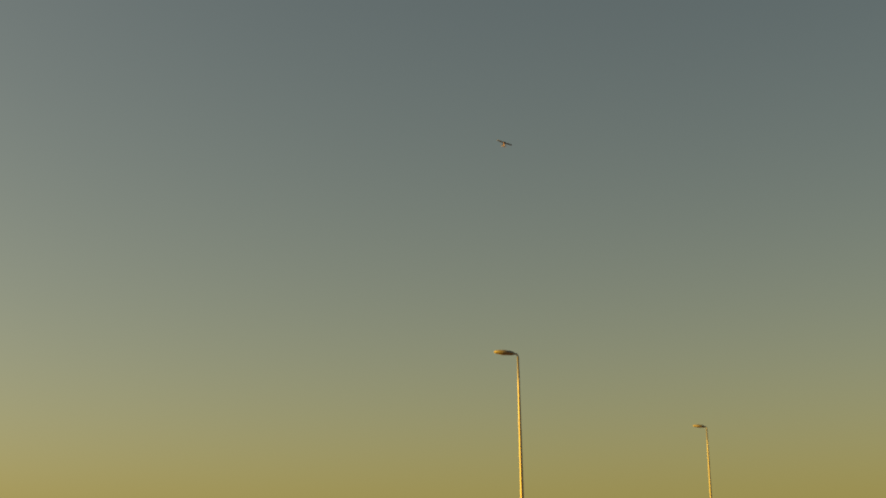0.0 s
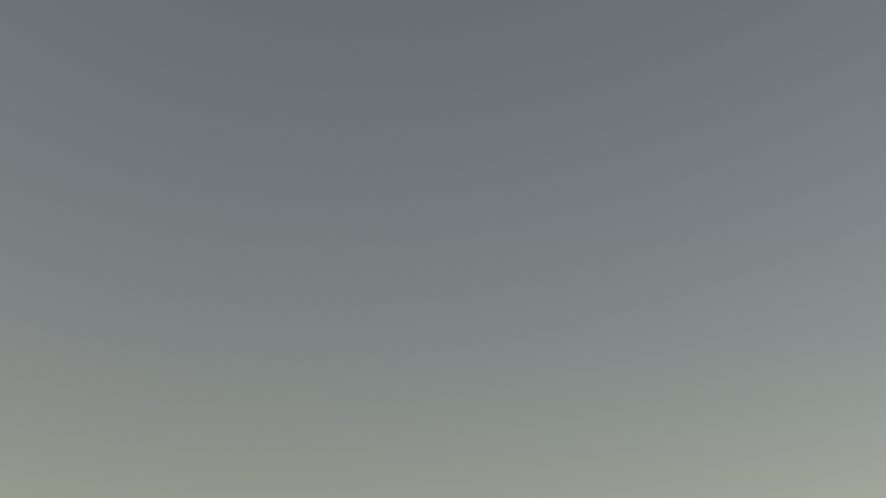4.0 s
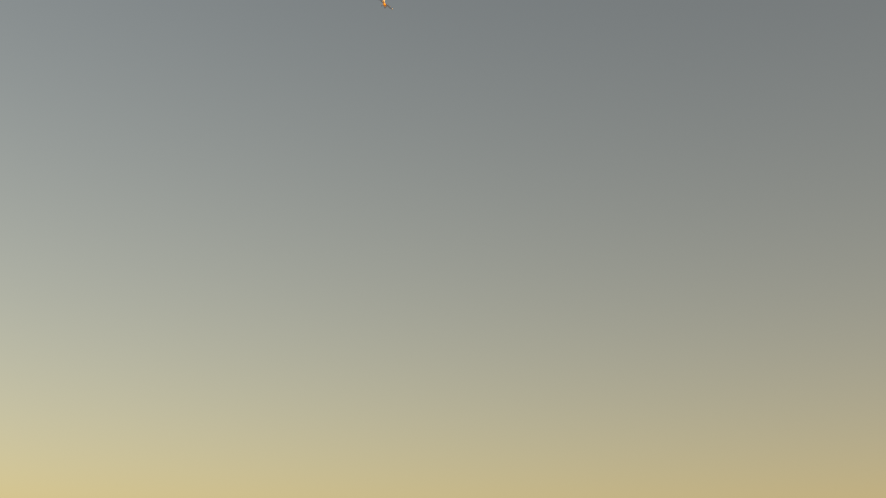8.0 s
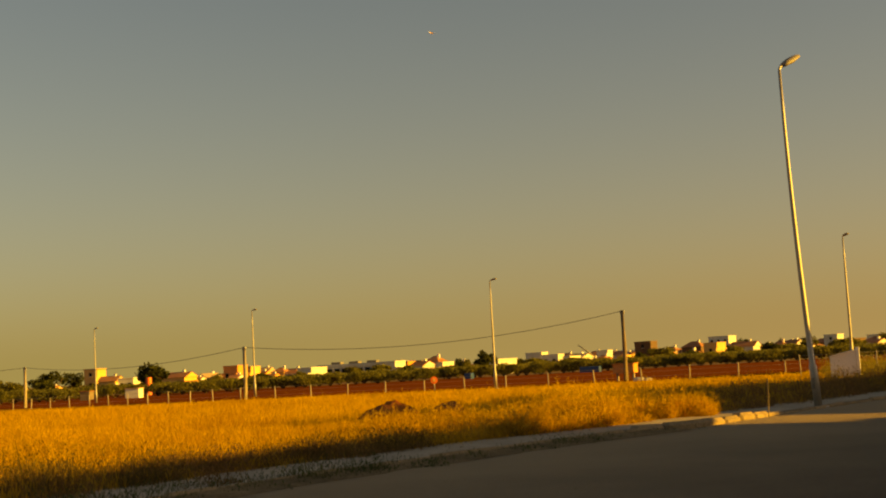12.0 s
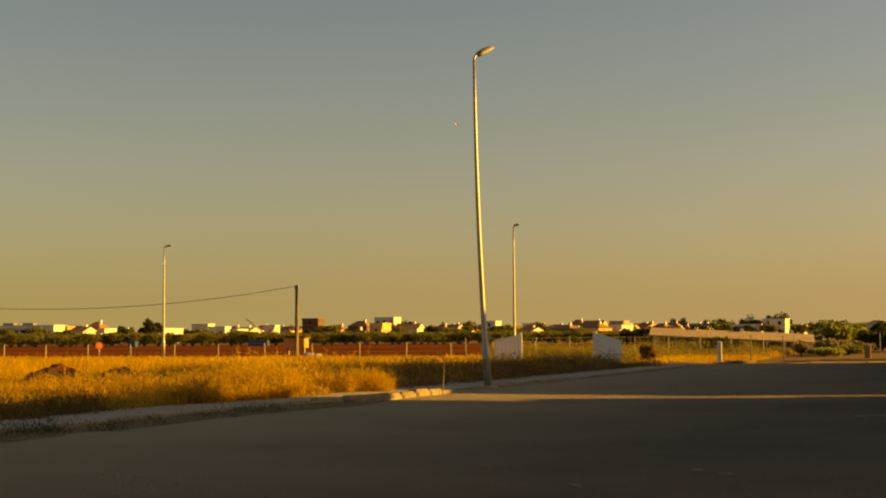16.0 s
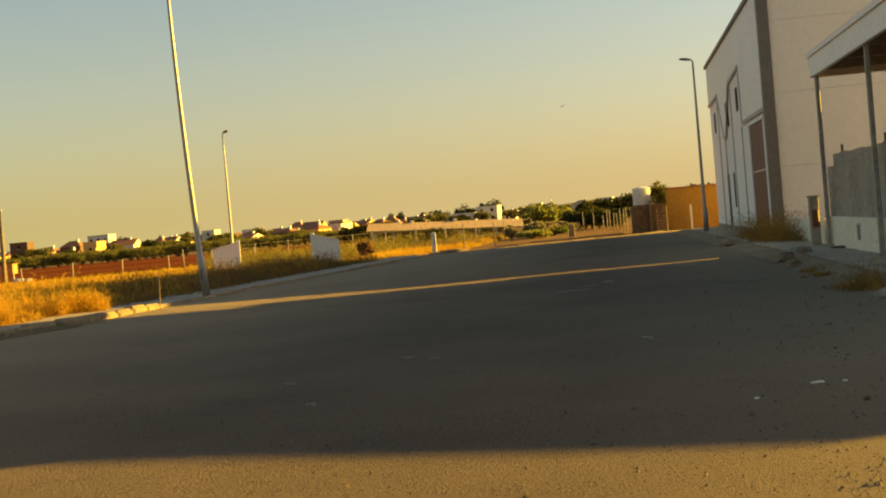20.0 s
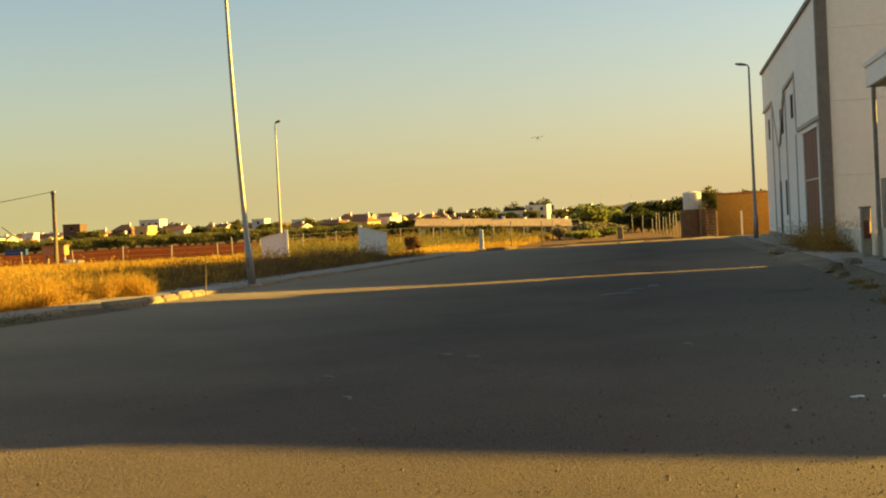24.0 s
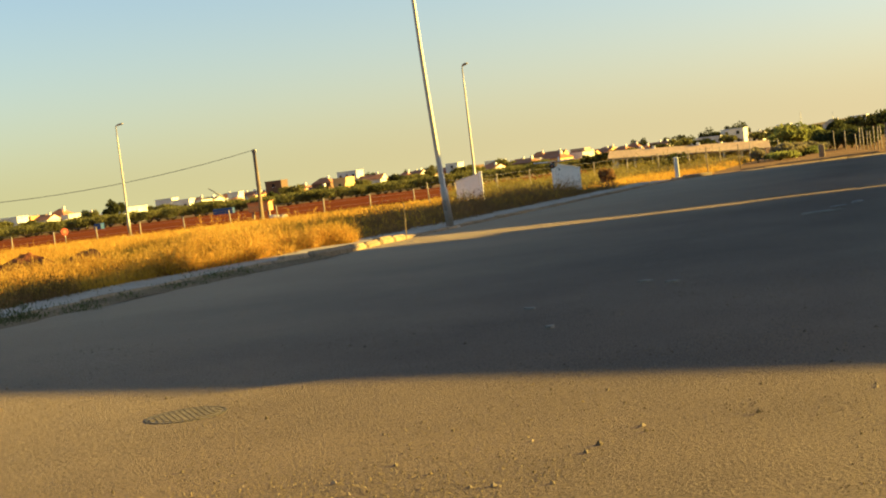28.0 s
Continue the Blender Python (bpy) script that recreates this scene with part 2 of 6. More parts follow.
M = {
    "asphalt": material("asphalt", base=(0.182, 0.130, 0.085), rough=0.95, gloss=0.12, second=(0.112, 0.083, 0.058), grain=48, stain=0.16, amount=0.95, bump=0.9, spots=((0.060, 0.045, 0.030), 44, 0.25)),
    "soil": material("dry_soil", base=(0.24, 0.15, 0.07), rough=0.95, gloss=0.0, second=(0.16, 0.09, 0.045), grain=6, stain=0.15, amount=0.8, bump=0.5),
    "gutter": material("gutter_dirt", base=(0.23, 0.165, 0.095), rough=0.95, gloss=0.0, second=(0.13, 0.10, 0.058), grain=12, stain=0.8, amount=0.9, bump=0.8),
    "shoulder": material("shoulder_dirt", base=(0.36, 0.285, 0.185), rough=0.95, gloss=0.0, second=(0.23, 0.18, 0.12), grain=40, stain=0.8, amount=0.8, bump=0.6),
    "red_soil": material("red_soil", base=(0.165, 0.044, 0.012), rough=0.95, gloss=0.0, second=(0.10, 0.028, 0.010), grain=5, stain=0.1, amount=0.8, bump=0.2),
    "mound": material("mound_soil", base=(0.27, 0.085, 0.024), rough=0.95, gloss=0.0, second=(0.25, 0.10, 0.035), grain=7, stain=1.2, amount=0.9, bump=0.8),
    "grass": material("dry_grass", base=(0.62, 0.378, 0.032), rough=0.85, gloss=0.0, second=(0.33, 0.165, 0.015), grain=1.5, stain=0.22, amount=0.95, bump=0, random_part=0.35, island=True, thin=0.5),
    "straw": material("straw_ground", base=(0.44, 0.235, 0.032), rough=0.95, gloss=0.0, second=(0.25, 0.12, 0.018), grain=9, stain=0.2, amount=0.9, bump=0.9),
    "weed": material("dry_weed", base=(0.20, 0.14, 0.05), rough=0.9, gloss=0.0, second=(0.10, 0.095, 0.035), grain=1.5, stain=0.4, amount=0.9, bump=0, random_part=0.5, island=True, thin=0.45),
    "straw_weed": material("straw_weed", base=(0.36, 0.215, 0.055), rough=0.9, gloss=0.0, second=(0.20, 0.115, 0.035), grain=1.5, stain=0.6, amount=0.9, bump=0, random_part=0.6, island=True, thin=0.4),
    "scrub": material("dark_scrub", base=(0.15, 0.10, 0.03), rough=0.9, gloss=0.0, second=(0.085, 0.07, 0.022), grain=1.5, stain=0.6, amount=0.9, bump=0, random_part=0.6, island=True, thin=0.3),
    "brown_weed": material("brown_weed", base=(0.25, 0.14, 0.055), rough=0.9, gloss=0.0, second=(0.14, 0.085, 0.034), grain=1.5, stain=0.6, amount=0.9, bump=0, random_part=0.6, island=True, thin=0.3),
    "plot": material("plot_grass", base=(0.27, 0.20, 0.04), rough=0.9, gloss=0.0, second=(0.14, 0.125, 0.03), grain=1.5, stain=0.3, amount=0.9, bump=0, random_part=0.5, island=True, thin=0.4),
    "green": material("green_weed", base=(0.070, 0.085, 0.028), rough=0.85, gloss=0.0, second=(0.12, 0.115, 0.04), grain=2, stain=0.4, amount=0.8, bump=0, random_part=0.5, island=True, thin=0.45),
    "leaf": material("citrus_leaf", base=(0.155, 0.140, 0.036), rough=0.7, gloss=0.05, second=(0.11, 0.105, 0.03), grain=1, stain=0.3, amount=0.8, bump=0, random_part=0.6, island=True, thin=0.45),
    "leaf_dark": material("pine_leaf", base=(0.055, 0.06, 0.02), rough=0.75, gloss=0.0, second=(0.06, 0.06, 0.02), grain=1, stain=0.3, amount=0.8, bump=0, random_part=0.6, island=True, thin=0.45),
    "leaf_pale": material("pale_leaf", base=(0.27, 0.22, 0.12), rough=0.85, gloss=0.0, second=(0.18, 0.16, 0.08), grain=1, stain=0.3, amount=0.8, bump=0, random_part=0.6, island=True, thin=0.35),
    "leaf_light": material("willow_leaf", base=(0.30, 0.29, 0.06), rough=0.75, gloss=0.0, second=(0.09, 0.11, 0.03), grain=1, stain=0.3, amount=0.8, bump=0, random_part=0.6, island=True, thin=0.45),
    "bark": material("bark", base=(0.12, 0.08, 0.05), rough=0.95, gloss=0.0, grain=12, stain=2, bump=0.8),
    "wood": material("pole_wood", (0.20, 0.145, 0.09), 0.9, second=(0.11, 0.08, 0.05), grain=14, stain=1.2, bump=0.5),
    "yard_cream": material("cream_yard_render", (0.80, 0.69, 0.50), 0.85, second=(0.64, 0.54, 0.38), grain=8, stain=0.8, amount=0.4, bump=0.12),
    "pale_concrete": material("pale_dusty_concrete", base=(0.47, 0.39, 0.285), rough=0.9, gloss=0.1, second=(0.30, 0.245, 0.175), grain=16, stain=0.9, amount=0.8, bump=0.5),
    "concrete": material("concrete", base=(0.35, 0.29, 0.215), rough=0.9, gloss=0.12, second=(0.22, 0.18, 0.13), grain=16, stain=0.9, amount=0.7, bump=0.35, random_part=0.25),
    "kerb": material("kerb_concrete", base=(0.29, 0.208, 0.118), rough=0.9, gloss=0.12, second=(0.2, 0.148, 0.092), grain=14, stain=1.4, amount=0.7, bump=0.5, random_part=0.15),
    "steel": material("galvanised_steel", (0.33, 0.30, 0.26), 0.5, 0.5, second=(0.24, 0.22, 0.19), grain=6, stain=1.5, amount=0.4, bump=0.03),
    "lamp_head": material("lamp_head_paint", (0.21, 0.18, 0.145), 0.6, 0.0, grain=10, stain=4, amount=0.3, bump=0.02),
    "lamp_lens": material("dull_lamp_lens", (0.34, 0.31, 0.26), 0.35, grain=10, stain=4, amount=0.3, bump=0),
    "lamp_glass": material("lamp_glass", (0.75, 0.74, 0.70), 0.15, grain=10, stain=4, amount=0.15, bump=0),
    "cable": material("black_cable", (0.03, 0.03, 0.03), 0.6, grain=10, stain=2, amount=0.2, bump=0),
    "white": material("white_render", (0.68, 0.64, 0.57), 0.85, second=(0.52, 0.47, 0.40), grain=7, stain=0.5, amount=0.4, bump=0.1),
    "house_white": material("aged_white_render", (0.60, 0.57, 0.50), 0.85, second=(0.42, 0.38, 0.31), grain=3, stain=0.4, amount=0.6, bump=0.1),
    "panel": material("white_panel", (0.88, 0.81, 0.72), 0.7, second=(0.80, 0.72, 0.63), grain=5, stain=0.25, amount=0.12, bump=0.02),
    "clad": material("grey_cladding", (0.80, 0.78, 0.72), 0.5, 0.0, second=(0.68, 0.66, 0.60), grain=6, stain=0.4, amount=0.35, bump=0.03),
    "dark_trim": material("dark_grey_trim", (0.20, 0.175, 0.145), 0.6, 0.2, second=(0.10, 0.095, 0.09), grain=8, stain=0.8, amount=0.5, bump=0.05),
    "door_red": material("red_brown_door", (0.17, 0.046, 0.020), 0.6, second=(0.10, 0.032, 0.016), grain=8, stain=0.5, amount=0.6, bump=0.04),
    "glass": material("dark_glass", base=(0.018, 0.018, 0.018), rough=0.6, gloss=0.02, grain=4, stain=1, amount=0.1, bump=0),
    "sheet": material("weathered_sheet", (0.36, 0.31, 0.25), 0.6, 0.2, second=(0.24, 0.20, 0.15), grain=7, stain=0.7, amount=0.8, bump=0.05),
    "cream": material("cream_render", (0.62, 0.56, 0.46), 0.85, second=(0.48, 0.42, 0.33), grain=8, stain=0.8, amount=0.5, bump=0.12),
    "ochre": material("ochre_render", (0.62, 0.37, 0.12), 0.85, second=(0.50, 0.28, 0.09), grain=6, stain=0.5, amount=0.5, bump=0.12),
    "ochre_dark": material("brown_ochre_render", (0.34, 0.178, 0.024), 0.9, second=(0.27, 0.140, 0.020), grain=6, stain=0.5, amount=0.5, bump=0.12),
    "orange": material("orange_render", (0.60, 0.25, 0.07), 0.85, second=(0.48, 0.19, 0.05), grain=6, stain=0.5, amount=0.5, bump=0.12),
    "pink": material("pink_render", (0.42, 0.28, 0.18), 0.85, second=(0.31, 0.2, 0.125), grain=6, stain=0.5, amount=0.5, bump=0.12),
    "brick": material("brown_brick", (0.14, 0.078, 0.038), 0.9, second=(0.10, 0.058, 0.03), grain=9, stain=1.0, amount=0.7, bump=0.2, random_part=0.3),
    "tile": material("roof_tile", base=(0.36, 0.155, 0.07), rough=0.85, gloss=0.12, second=(0.24, 0.11, 0.06), grain=6, stain=0.6, amount=0.8, bump=0.3),
    "tile_pale": material("pale_roof_tile", base=(0.50, 0.33, 0.17), rough=0.85, gloss=0.12, second=(0.38, 0.26, 0.16), grain=5, stain=0.3, amount=0.7, bump=0.3),
    "iron_dusty": material("dusty_cast_iron", (0.13, 0.095, 0.06), 0.9, 0.0, second=(0.075, 0.055, 0.035), grain=20, stain=5, amount=0.8, bump=0.3),
    "iron_sandy": material("sand_filled_cast_iron", (0.145, 0.108, 0.066), 0.95, 0.0, second=(0.075, 0.055, 0.035), grain=25, stain=6, amount=0.9, bump=0.3),
    "iron": material("cast_iron", (0.028, 0.022, 0.016), 0.85, 0.0, second=(0.05, 0.038, 0.027), grain=20, stain=5, amount=0.8, bump=0.2),
    "sign_red": material("sign_orange_red", (0.72, 0.15, 0.04), 0.5, grain=6, stain=2, amount=0.3, bump=0.02),
    "blue": material("blue_plastic", (0.02, 0.06, 0.17), 0.5, grain=6, stain=1, amount=0.4, bump=0.05),
    # tan lightened so the colour carries the distance haze
    "hill": material("hazed_hill", base=(0.27, 0.19, 0.10), rough=0.95, gloss=0.0, second=(0.15, 0.12, 0.06), grain=0.02, stain=0.01, amount=0.8, bump=0),
    "wing_white": material("white_film", (0.80, 0.79, 0.76), 0.35, grain=10, stain=3, amount=0.1, bump=0),
    # cowl colour, also used to paint shade on the wings
    "wing_dark": material("dark_shade_film", (0.05, 0.045, 0.04), 0.5, grain=10, stain=3, amount=0.2, bump=0),
    "wing_amber": material("amber_film", (0.62, 0.36, 0.05), 0.4, grain=10, stain=3, amount=0.2, bump=0),
    "wing_red": material("orange_red_film", (0.70, 0.22, 0.05), 0.35, grain=10, stain=3, amount=0.15, bump=0),
    "rubber": material("black_rubber", (0.02, 0.02, 0.02), 0.8, grain=10, stain=3, amount=0.2, bump=0),
    "pebble": material("brown_pebble", (0.20, 0.15, 0.095), 0.9, gloss=0.1, second=(0.09, 0.068, 0.045), grain=60, stain=25, amount=0.95, bump=0.1, random_part=0.9, island=True),
    "trim": material("light_grey_trim", (0.42, 0.38, 0.33), 0.6, second=(0.30, 0.27, 0.23), grain=8, stain=0.8, amount=0.4, bump=0.05),
    "seed": material("grass_seed_head", base=(0.60, 0.37, 0.05), rough=0.85, gloss=0.0, second=(0.34, 0.18, 0.025), grain=1.5, stain=0.4, amount=0.8, bump=0, random_part=0.4, island=True, thin=0.5),
    "stripe": material("worn_white_paint", (0.22, 0.185, 0.14), 0.85, second=(0.13, 0.105, 0.08), grain=12, stain=3, amount=0.9, bump=0.3),
}


def dusty_side(m, across, start, wobble, low, high, most, dust):
    """Pale dust on the asphalt towards one side of the road, with an uneven inner edge."""
    n, l = m.node_tree.nodes, m.node_tree.links
    b = n["Principled BSDF"]
    src = b.inputs["Base Color"].links[0].from_socket
    geo, dot = n.new("ShaderNodeNewGeometry"), n.new("ShaderNodeVectorMath")
    dot.operation, dot.inputs[1].default_value = "DOT_PRODUCT", across
    l.new(geo.outputs["Position"], dot.inputs[0])
    wob = n.new("ShaderNodeTexNoise")
    wob.inputs["Scale"].default_value, wob.inputs["Detail"].default_value = 0.22, 5.0
    l.new(geo.outputs["Position"], wob.inputs["Vector"])
    add = n.new("ShaderNodeMath")
    add.operation, add.inputs[1].default_value = "MULTIPLY_ADD", wobble
    l.new(wob.outputs[0], add.inputs[0])
    l.new(dot.outputs["Value"], add.inputs[2])
    away = n.new("ShaderNodeMath")
    away.operation, away.inputs[1].default_value = "SUBTRACT", start
    l.new(add.outputs[0], away.inputs[0])
    ramp = n.new("ShaderNodeMapRange")
    ramp.inputs[1].default_value, ramp.inputs[2].default_value = low, high
    ramp.inputs[3].default_value, ramp.inputs[4].default_value = 0.0, most
    l.new(away.outputs[0], ramp.inputs[0])
    mix = n.new("ShaderNodeMix")
    mix.data_type = "RGBA"
    mix.inputs[7].default_value = (*dust, 1)
    l.new(ramp.outputs[0], mix.inputs[0])
    l.new(src, mix.inputs[6])
    l.new(mix.outputs[2], b.inputs["Base Color"])


dusty_side(M["asphalt"], (-0.93, 0.36, 0.0), 0.0, -7.0, 1.0, 9.0, 0.64, (0.38, 0.285, 0.17))
dusty_side(M["asphalt"], (0.96, -0.281, 0.0), 3.93, 2.4, -3.2, 0.8, 0.62, (0.34, 0.265, 0.17))


# ---------------- building helpers ----------------
def part(name, bm, mat, parent=None, label=""):
    me = bpy.data.meshes.new(name)
    bm.to_mesh(me)
    bm.free()
    me.materials.append(M[mat])
    ob = new(name, me)
    if parent:
        ob.parent = parent
    return tagged(ob, label)


def thing(name, m, label, category, group="", kind=""):
    ob = new(name)
    ob.empty_display_size = 0.2
    ob.matrix_basis = m
    return tagged(ob, label, category, group, kind)


def box(bm, x0, x1, y0, y1, z0, z1, bevel=0.0, m=None):
    """A box, with its upright and upper edges bevelled where asked."""
    vs = [bm.verts.new((x, y, z)) for z in (z0, z1) for y in (y0, y1) for x in (x0, x1)]
    fs = [bm.faces.new([vs[i] for i in f]) for f in ((0, 2, 3, 1), (4, 5, 7, 6), (0, 1, 5, 4), (1, 3, 7, 5), (3, 2, 6, 7), (2, 0, 4, 6))]
    if m:
        bmesh.ops.transform(bm, matrix=m, verts=vs)
    if bevel:
        bmesh.ops.bevel(bm, geom=list({e for f in fs for e in f.edges}), offset=bevel, segments=1, affect="EDGES")
    return bm


def boxed(*a, **k):
    return box(bmesh.new(), *a, **k)


def tube(bm, points, radii, sides=10, caps=True):
    """A round bar through the points."""
    rings = []
    for i, p in enumerate(points):
        p = Vector(p)
        a, b = Vector(points[max(i - 1, 0)]), Vector(points[min(i + 1, len(points) - 1)])
        q = (b - a).normalized().to_track_quat("Z", "Y")
        r = radii[i] if isinstance(radii, (list, tuple)) else radii
        rings.append([bm.verts.new(p + q @ Vector((r * math.cos(2 * math.pi * k / sides), r * math.sin(2 * math.pi * k / sides), 0))) for k in range(sides)])
    for a, b in zip(rings, rings[1:]):
        for k in range(sides):
            bm.faces.new((a[k], a[(k + 1) % sides], b[(k + 1) % sides], b[k])).smooth = True
    if caps:
        bm.faces.new(rings[0][::-1])
        bm.faces.new(rings[-1])
    return bm


def prism(bm, outline, z0, z1):
    """An upright prism over a plan outline, counter-clockwise."""
    lo, hi = [bm.verts.new((x, y, z0)) for x, y in outline], [bm.verts.new((x, y, z1)) for x, y in outline]
    n = len(outline)
    for i in range(n):
        bm.faces.new((lo[i], lo[(i + 1) % n], hi[(i + 1) % n], hi[i]))
    bm.faces.new(hi)
    bm.faces.new(lo[::-1])
    return bm


def wall_prism(bm, outline, y0, y1):
    """A slab with an outline in x and z, between two depths y."""
    a, b = [bm.verts.new((x, y0, z)) for x, z in outline], [bm.verts.new((x, y1, z)) for x, z in outline]
    n = len(outline)
    for i in range(n):
        bm.faces.new((a[i], b[i], b[(i + 1) % n], a[(i + 1) % n]))
    bm.faces.new(a)
    bm.faces.new(b[::-1])
    bmesh.ops.recalc_face_normals(bm, faces=bm.faces)
    return bm


def mesh_of(name, verts, faces, mat, parent=None, smooth=False):
    me = bpy.data.meshes.new(name)
    me.from_pydata(verts, [], faces)
    me.materials.append(M[mat])
    if smooth:
        me.polygons.foreach_set("use_smooth", [True] * len(me.polygons))
    me.update()
    ob = new(name, me)
    if parent:
        ob.parent = parent
    return ob


def at(az, d, z=0.0):
    return (d * math.sin(radians(az)), d * math.cos(radians(az)), z)


def along(poly, s):
    """The point and heading at length s along a polyline."""
    for (x0, y0), (x1, y1) in zip(poly, poly[1:]):
        d = math.hypot(x1 - x0, y1 - y0)
        if s <= d:
            return x0 + (x1 - x0) * s / d, y0 + (y1 - y0) * s / d, math.atan2(y1 - y0, x1 - x0)
        s -= d
    return x1, y1, math.atan2(y1 - y0, x1 - x0)


def length_of(poly):
    return sum(math.hypot(b[0] - a[0], b[1] - a[1]) for a, b in zip(poly, poly[1:]))


def offset(poly, d):
    """The polyline moved by d to its left."""
    out = []
    for i, (x, y) in enumerate(poly):
        (ax, ay), (bx, by) = poly[max(i - 1, 0)], poly[min(i + 1, len(poly) - 1)]
        n = math.hypot(bx - ax, by - ay)
        out.append((x - (by - ay) / n * d, y + (bx - ax) / n * d))
    return out


def sheet(name, left, right, z, mat, label, category="", step=1.0, rough=0.0, z1=None):
    """A ground strip between two polylines, finely cut and slightly uneven."""
    n = max(2, int(max(length_of(left), length_of(right)) / step))
    k = 6
    verts, faces = [], []
    la, lb = length_of(left), length_of(right)
    for i in range(n + 1):
        a, b = along(left, la * i / n), along(right, lb * i / n)
        for j in range(k + 1):
            x, y = a[0] + (b[0] - a[0]) * j / k, a[1] + (b[1] - a[1]) * j / k
            verts.append((x, y, z + ((z1 - z) * j / k if z1 is not None else 0) + rough * noise.noise((x * 0.7, y * 0.7, 3.1))))
    for i in range(n):
        for j in range(k):
            p = i * (k + 1) + j
            faces.append((p, p + 1, p + k + 2, p + k + 1))
    ob = mesh_of(name, verts, faces, mat, smooth=True)
    return tagged(ob, label, category or name, kind="structure")


# ---------------- the ground ----------------
KERB_L = [(-19.0, -25.0), (-12.6, 2.0), (-10.2, 11.0), (-8.5, 17.4), (-7.1, 21.3), (-5.7, 25.0), (-4.0, 28.3), (-2.4, 31.6), (-0.9, 35.8), (3.2, 46.2), (7.2, 56.4), (9.0, 60.4)]
KERB_R = [(-6.0, -28.0), (3.5, -2.0), (8.6, 15.0), (11.2, 23.3), (13.3, 30.7), (16.7, 43.0), (20.6, 56.4), (22.6, 63.5)]
FAR_EDGE = [(9.0, 60.4), (12.5, 62.2), (17.0, 63.4), (22.6, 65.6)]


def ground_sheet():
    verts, faces = [], []
    rings = [0, 15, 30, 45, 60, 80, 100, 130, 170, 230, 320, 480, 800, 1500, 4000]
    n = 72
    for r in rings:
        for k in range(n):
            x, y = r * math.sin(2 * math.pi * k / n), 30 + r * math.cos(2 * math.pi * k / n)
            verts.append((x, y, -0.06 + (0.05 * noise.noise((x * 0.05, y * 0.05, 0)) if r < 700 else 0)))
    for i in range(len(rings) - 1):
        for k in range(n):
            a, b = i * n + k, i * n + (k + 1) % n
            faces.append((a, a + n, b + n, b) if i else (a, a + n, b + n))
    tagged(mesh_of("ground", verts, faces, "soil", smooth=True), "dry brown earth reaching to the horizon", "ground", kind="structure")


ground_sheet()
road_left = KERB_L
sheet("road", KERB_L, KERB_R[:-1] + [(22.0, 62.0)], 0.0, "asphalt", "worn dark grey asphalt road with loose grit", "road", 0.8, 0.02)
# the cap of the road at its far end
mesh_of("road_end", [(9.0, 60.4, 0.004), (12.5, 62.2, 0.004), (17.0, 63.4, 0.004), (22.6, 65.6, 0.004), (22.0, 62.0, 0.004)], [(4, 3, 2, 1, 0)], "asphalt")
tagged(bpy.data.objects["road_end"], "worn asphalt where the road ends", "road", kind="structure")
sheet("pavement_left", offset(KERB_L, 2.0), offset(KERB_L, 0.04), 0.066, "concrete", "narrow overgrown concrete pavement", "pavement", 0.7, 0.015)
sheet("pavement_right", offset(KERB_R, -0.04), offset(KERB_R, -3.2), 0.070, "pale_concrete", "broken pale concrete pavement before the warehouse", "pavement", 0.6, 0.02)
sheet("dirt_track", [(13.6, 63.2), (21.0, 84.0), (34.0, 120.0), (60.0, 190.0)], [(20.0, 64.6), (24.5, 84.0), (38.0, 118.0), (66.0, 188.0)], 0.02, "soil", "pale dirt track leading off the road's end", "track", 3.0, 0.05)
sheet("red_field", [(-190.0, 150.0), (-90.0, 108.0), (-45.0, 90.0), (-18.0, 86.0), (8.0, 96.0)], [(-330.0, 270.0), (-150.0, 190.0), (-70.0, 175.0), (-20.0, 178.0), (24.0, 190.0)], 0.03, "red_soil", "bare ploughed field of red soil", "field", 4.0, 0.10)

sheet("straw_field", [(-75.0, -10.0), (-80.0, 40.0), (-95.0, 106.0)], [(x - 2.0, y) for x, y in KERB_L[1:-1]] + [(2.0, 84.0)], -0.01, "straw", "ground of trampled golden straw", "field", 1.2, 0.06)


def kerb(name, poly, s0, s1, label, stone_length=1.0, drop=0.0, bevel=0.04, half=0.09):
    k = thing(name, Matrix(), label, "kerb", kind="structure")
    me = None
    s = s0
    while s < s1:
        x, y, a = along(poly, s + stone_length / 2)
        if me is None:
            stone = part("kerb_stone", boxed(-stone_length / 2 + 0.012, stone_length / 2 - 0.012, -half, half, -0.14, 0.105, bevel=bevel), "kerb", k)
            me = stone.data
        else:
            stone = new("kerb_stone", me)
            stone.parent = k
        stone.matrix_basis = Matrix.Translation((x, y, random.uniform(-0.035, 0.01) - drop)) @ Euler((random.uniform(-0.09, 0.07), random.uniform(-0.022, 0.022), a + random.uniform(-0.02, 0.02))).to_matrix().to_4x4()
        s += stone_length


CORNER = length_of(KERB_L[:7])        # where the kerb steps out towards the road
NOSE = [(-4.5, 27.6), (-3.55, 28.5), (-2.85, 30.5), (-2.05, 32.7)]
kerb("kerb_left", KERB_L, 0.2, CORNER - 0.2, "row of sunken worn concrete kerb stones half buried in dirt", drop=0.0)
kerb("kerb_field", KERB_L, CORNER + 4.6, length_of(KERB_L) - 0.5, "row of low worn concrete kerb stones beside the weeds", drop=0.02)
kerb("kerb_nose", NOSE, 0.0, length_of(NOSE) - 0.4, "short row of rounded kerb stones standing out into the road", 0.80, -0.06, 0.075, 0.16)
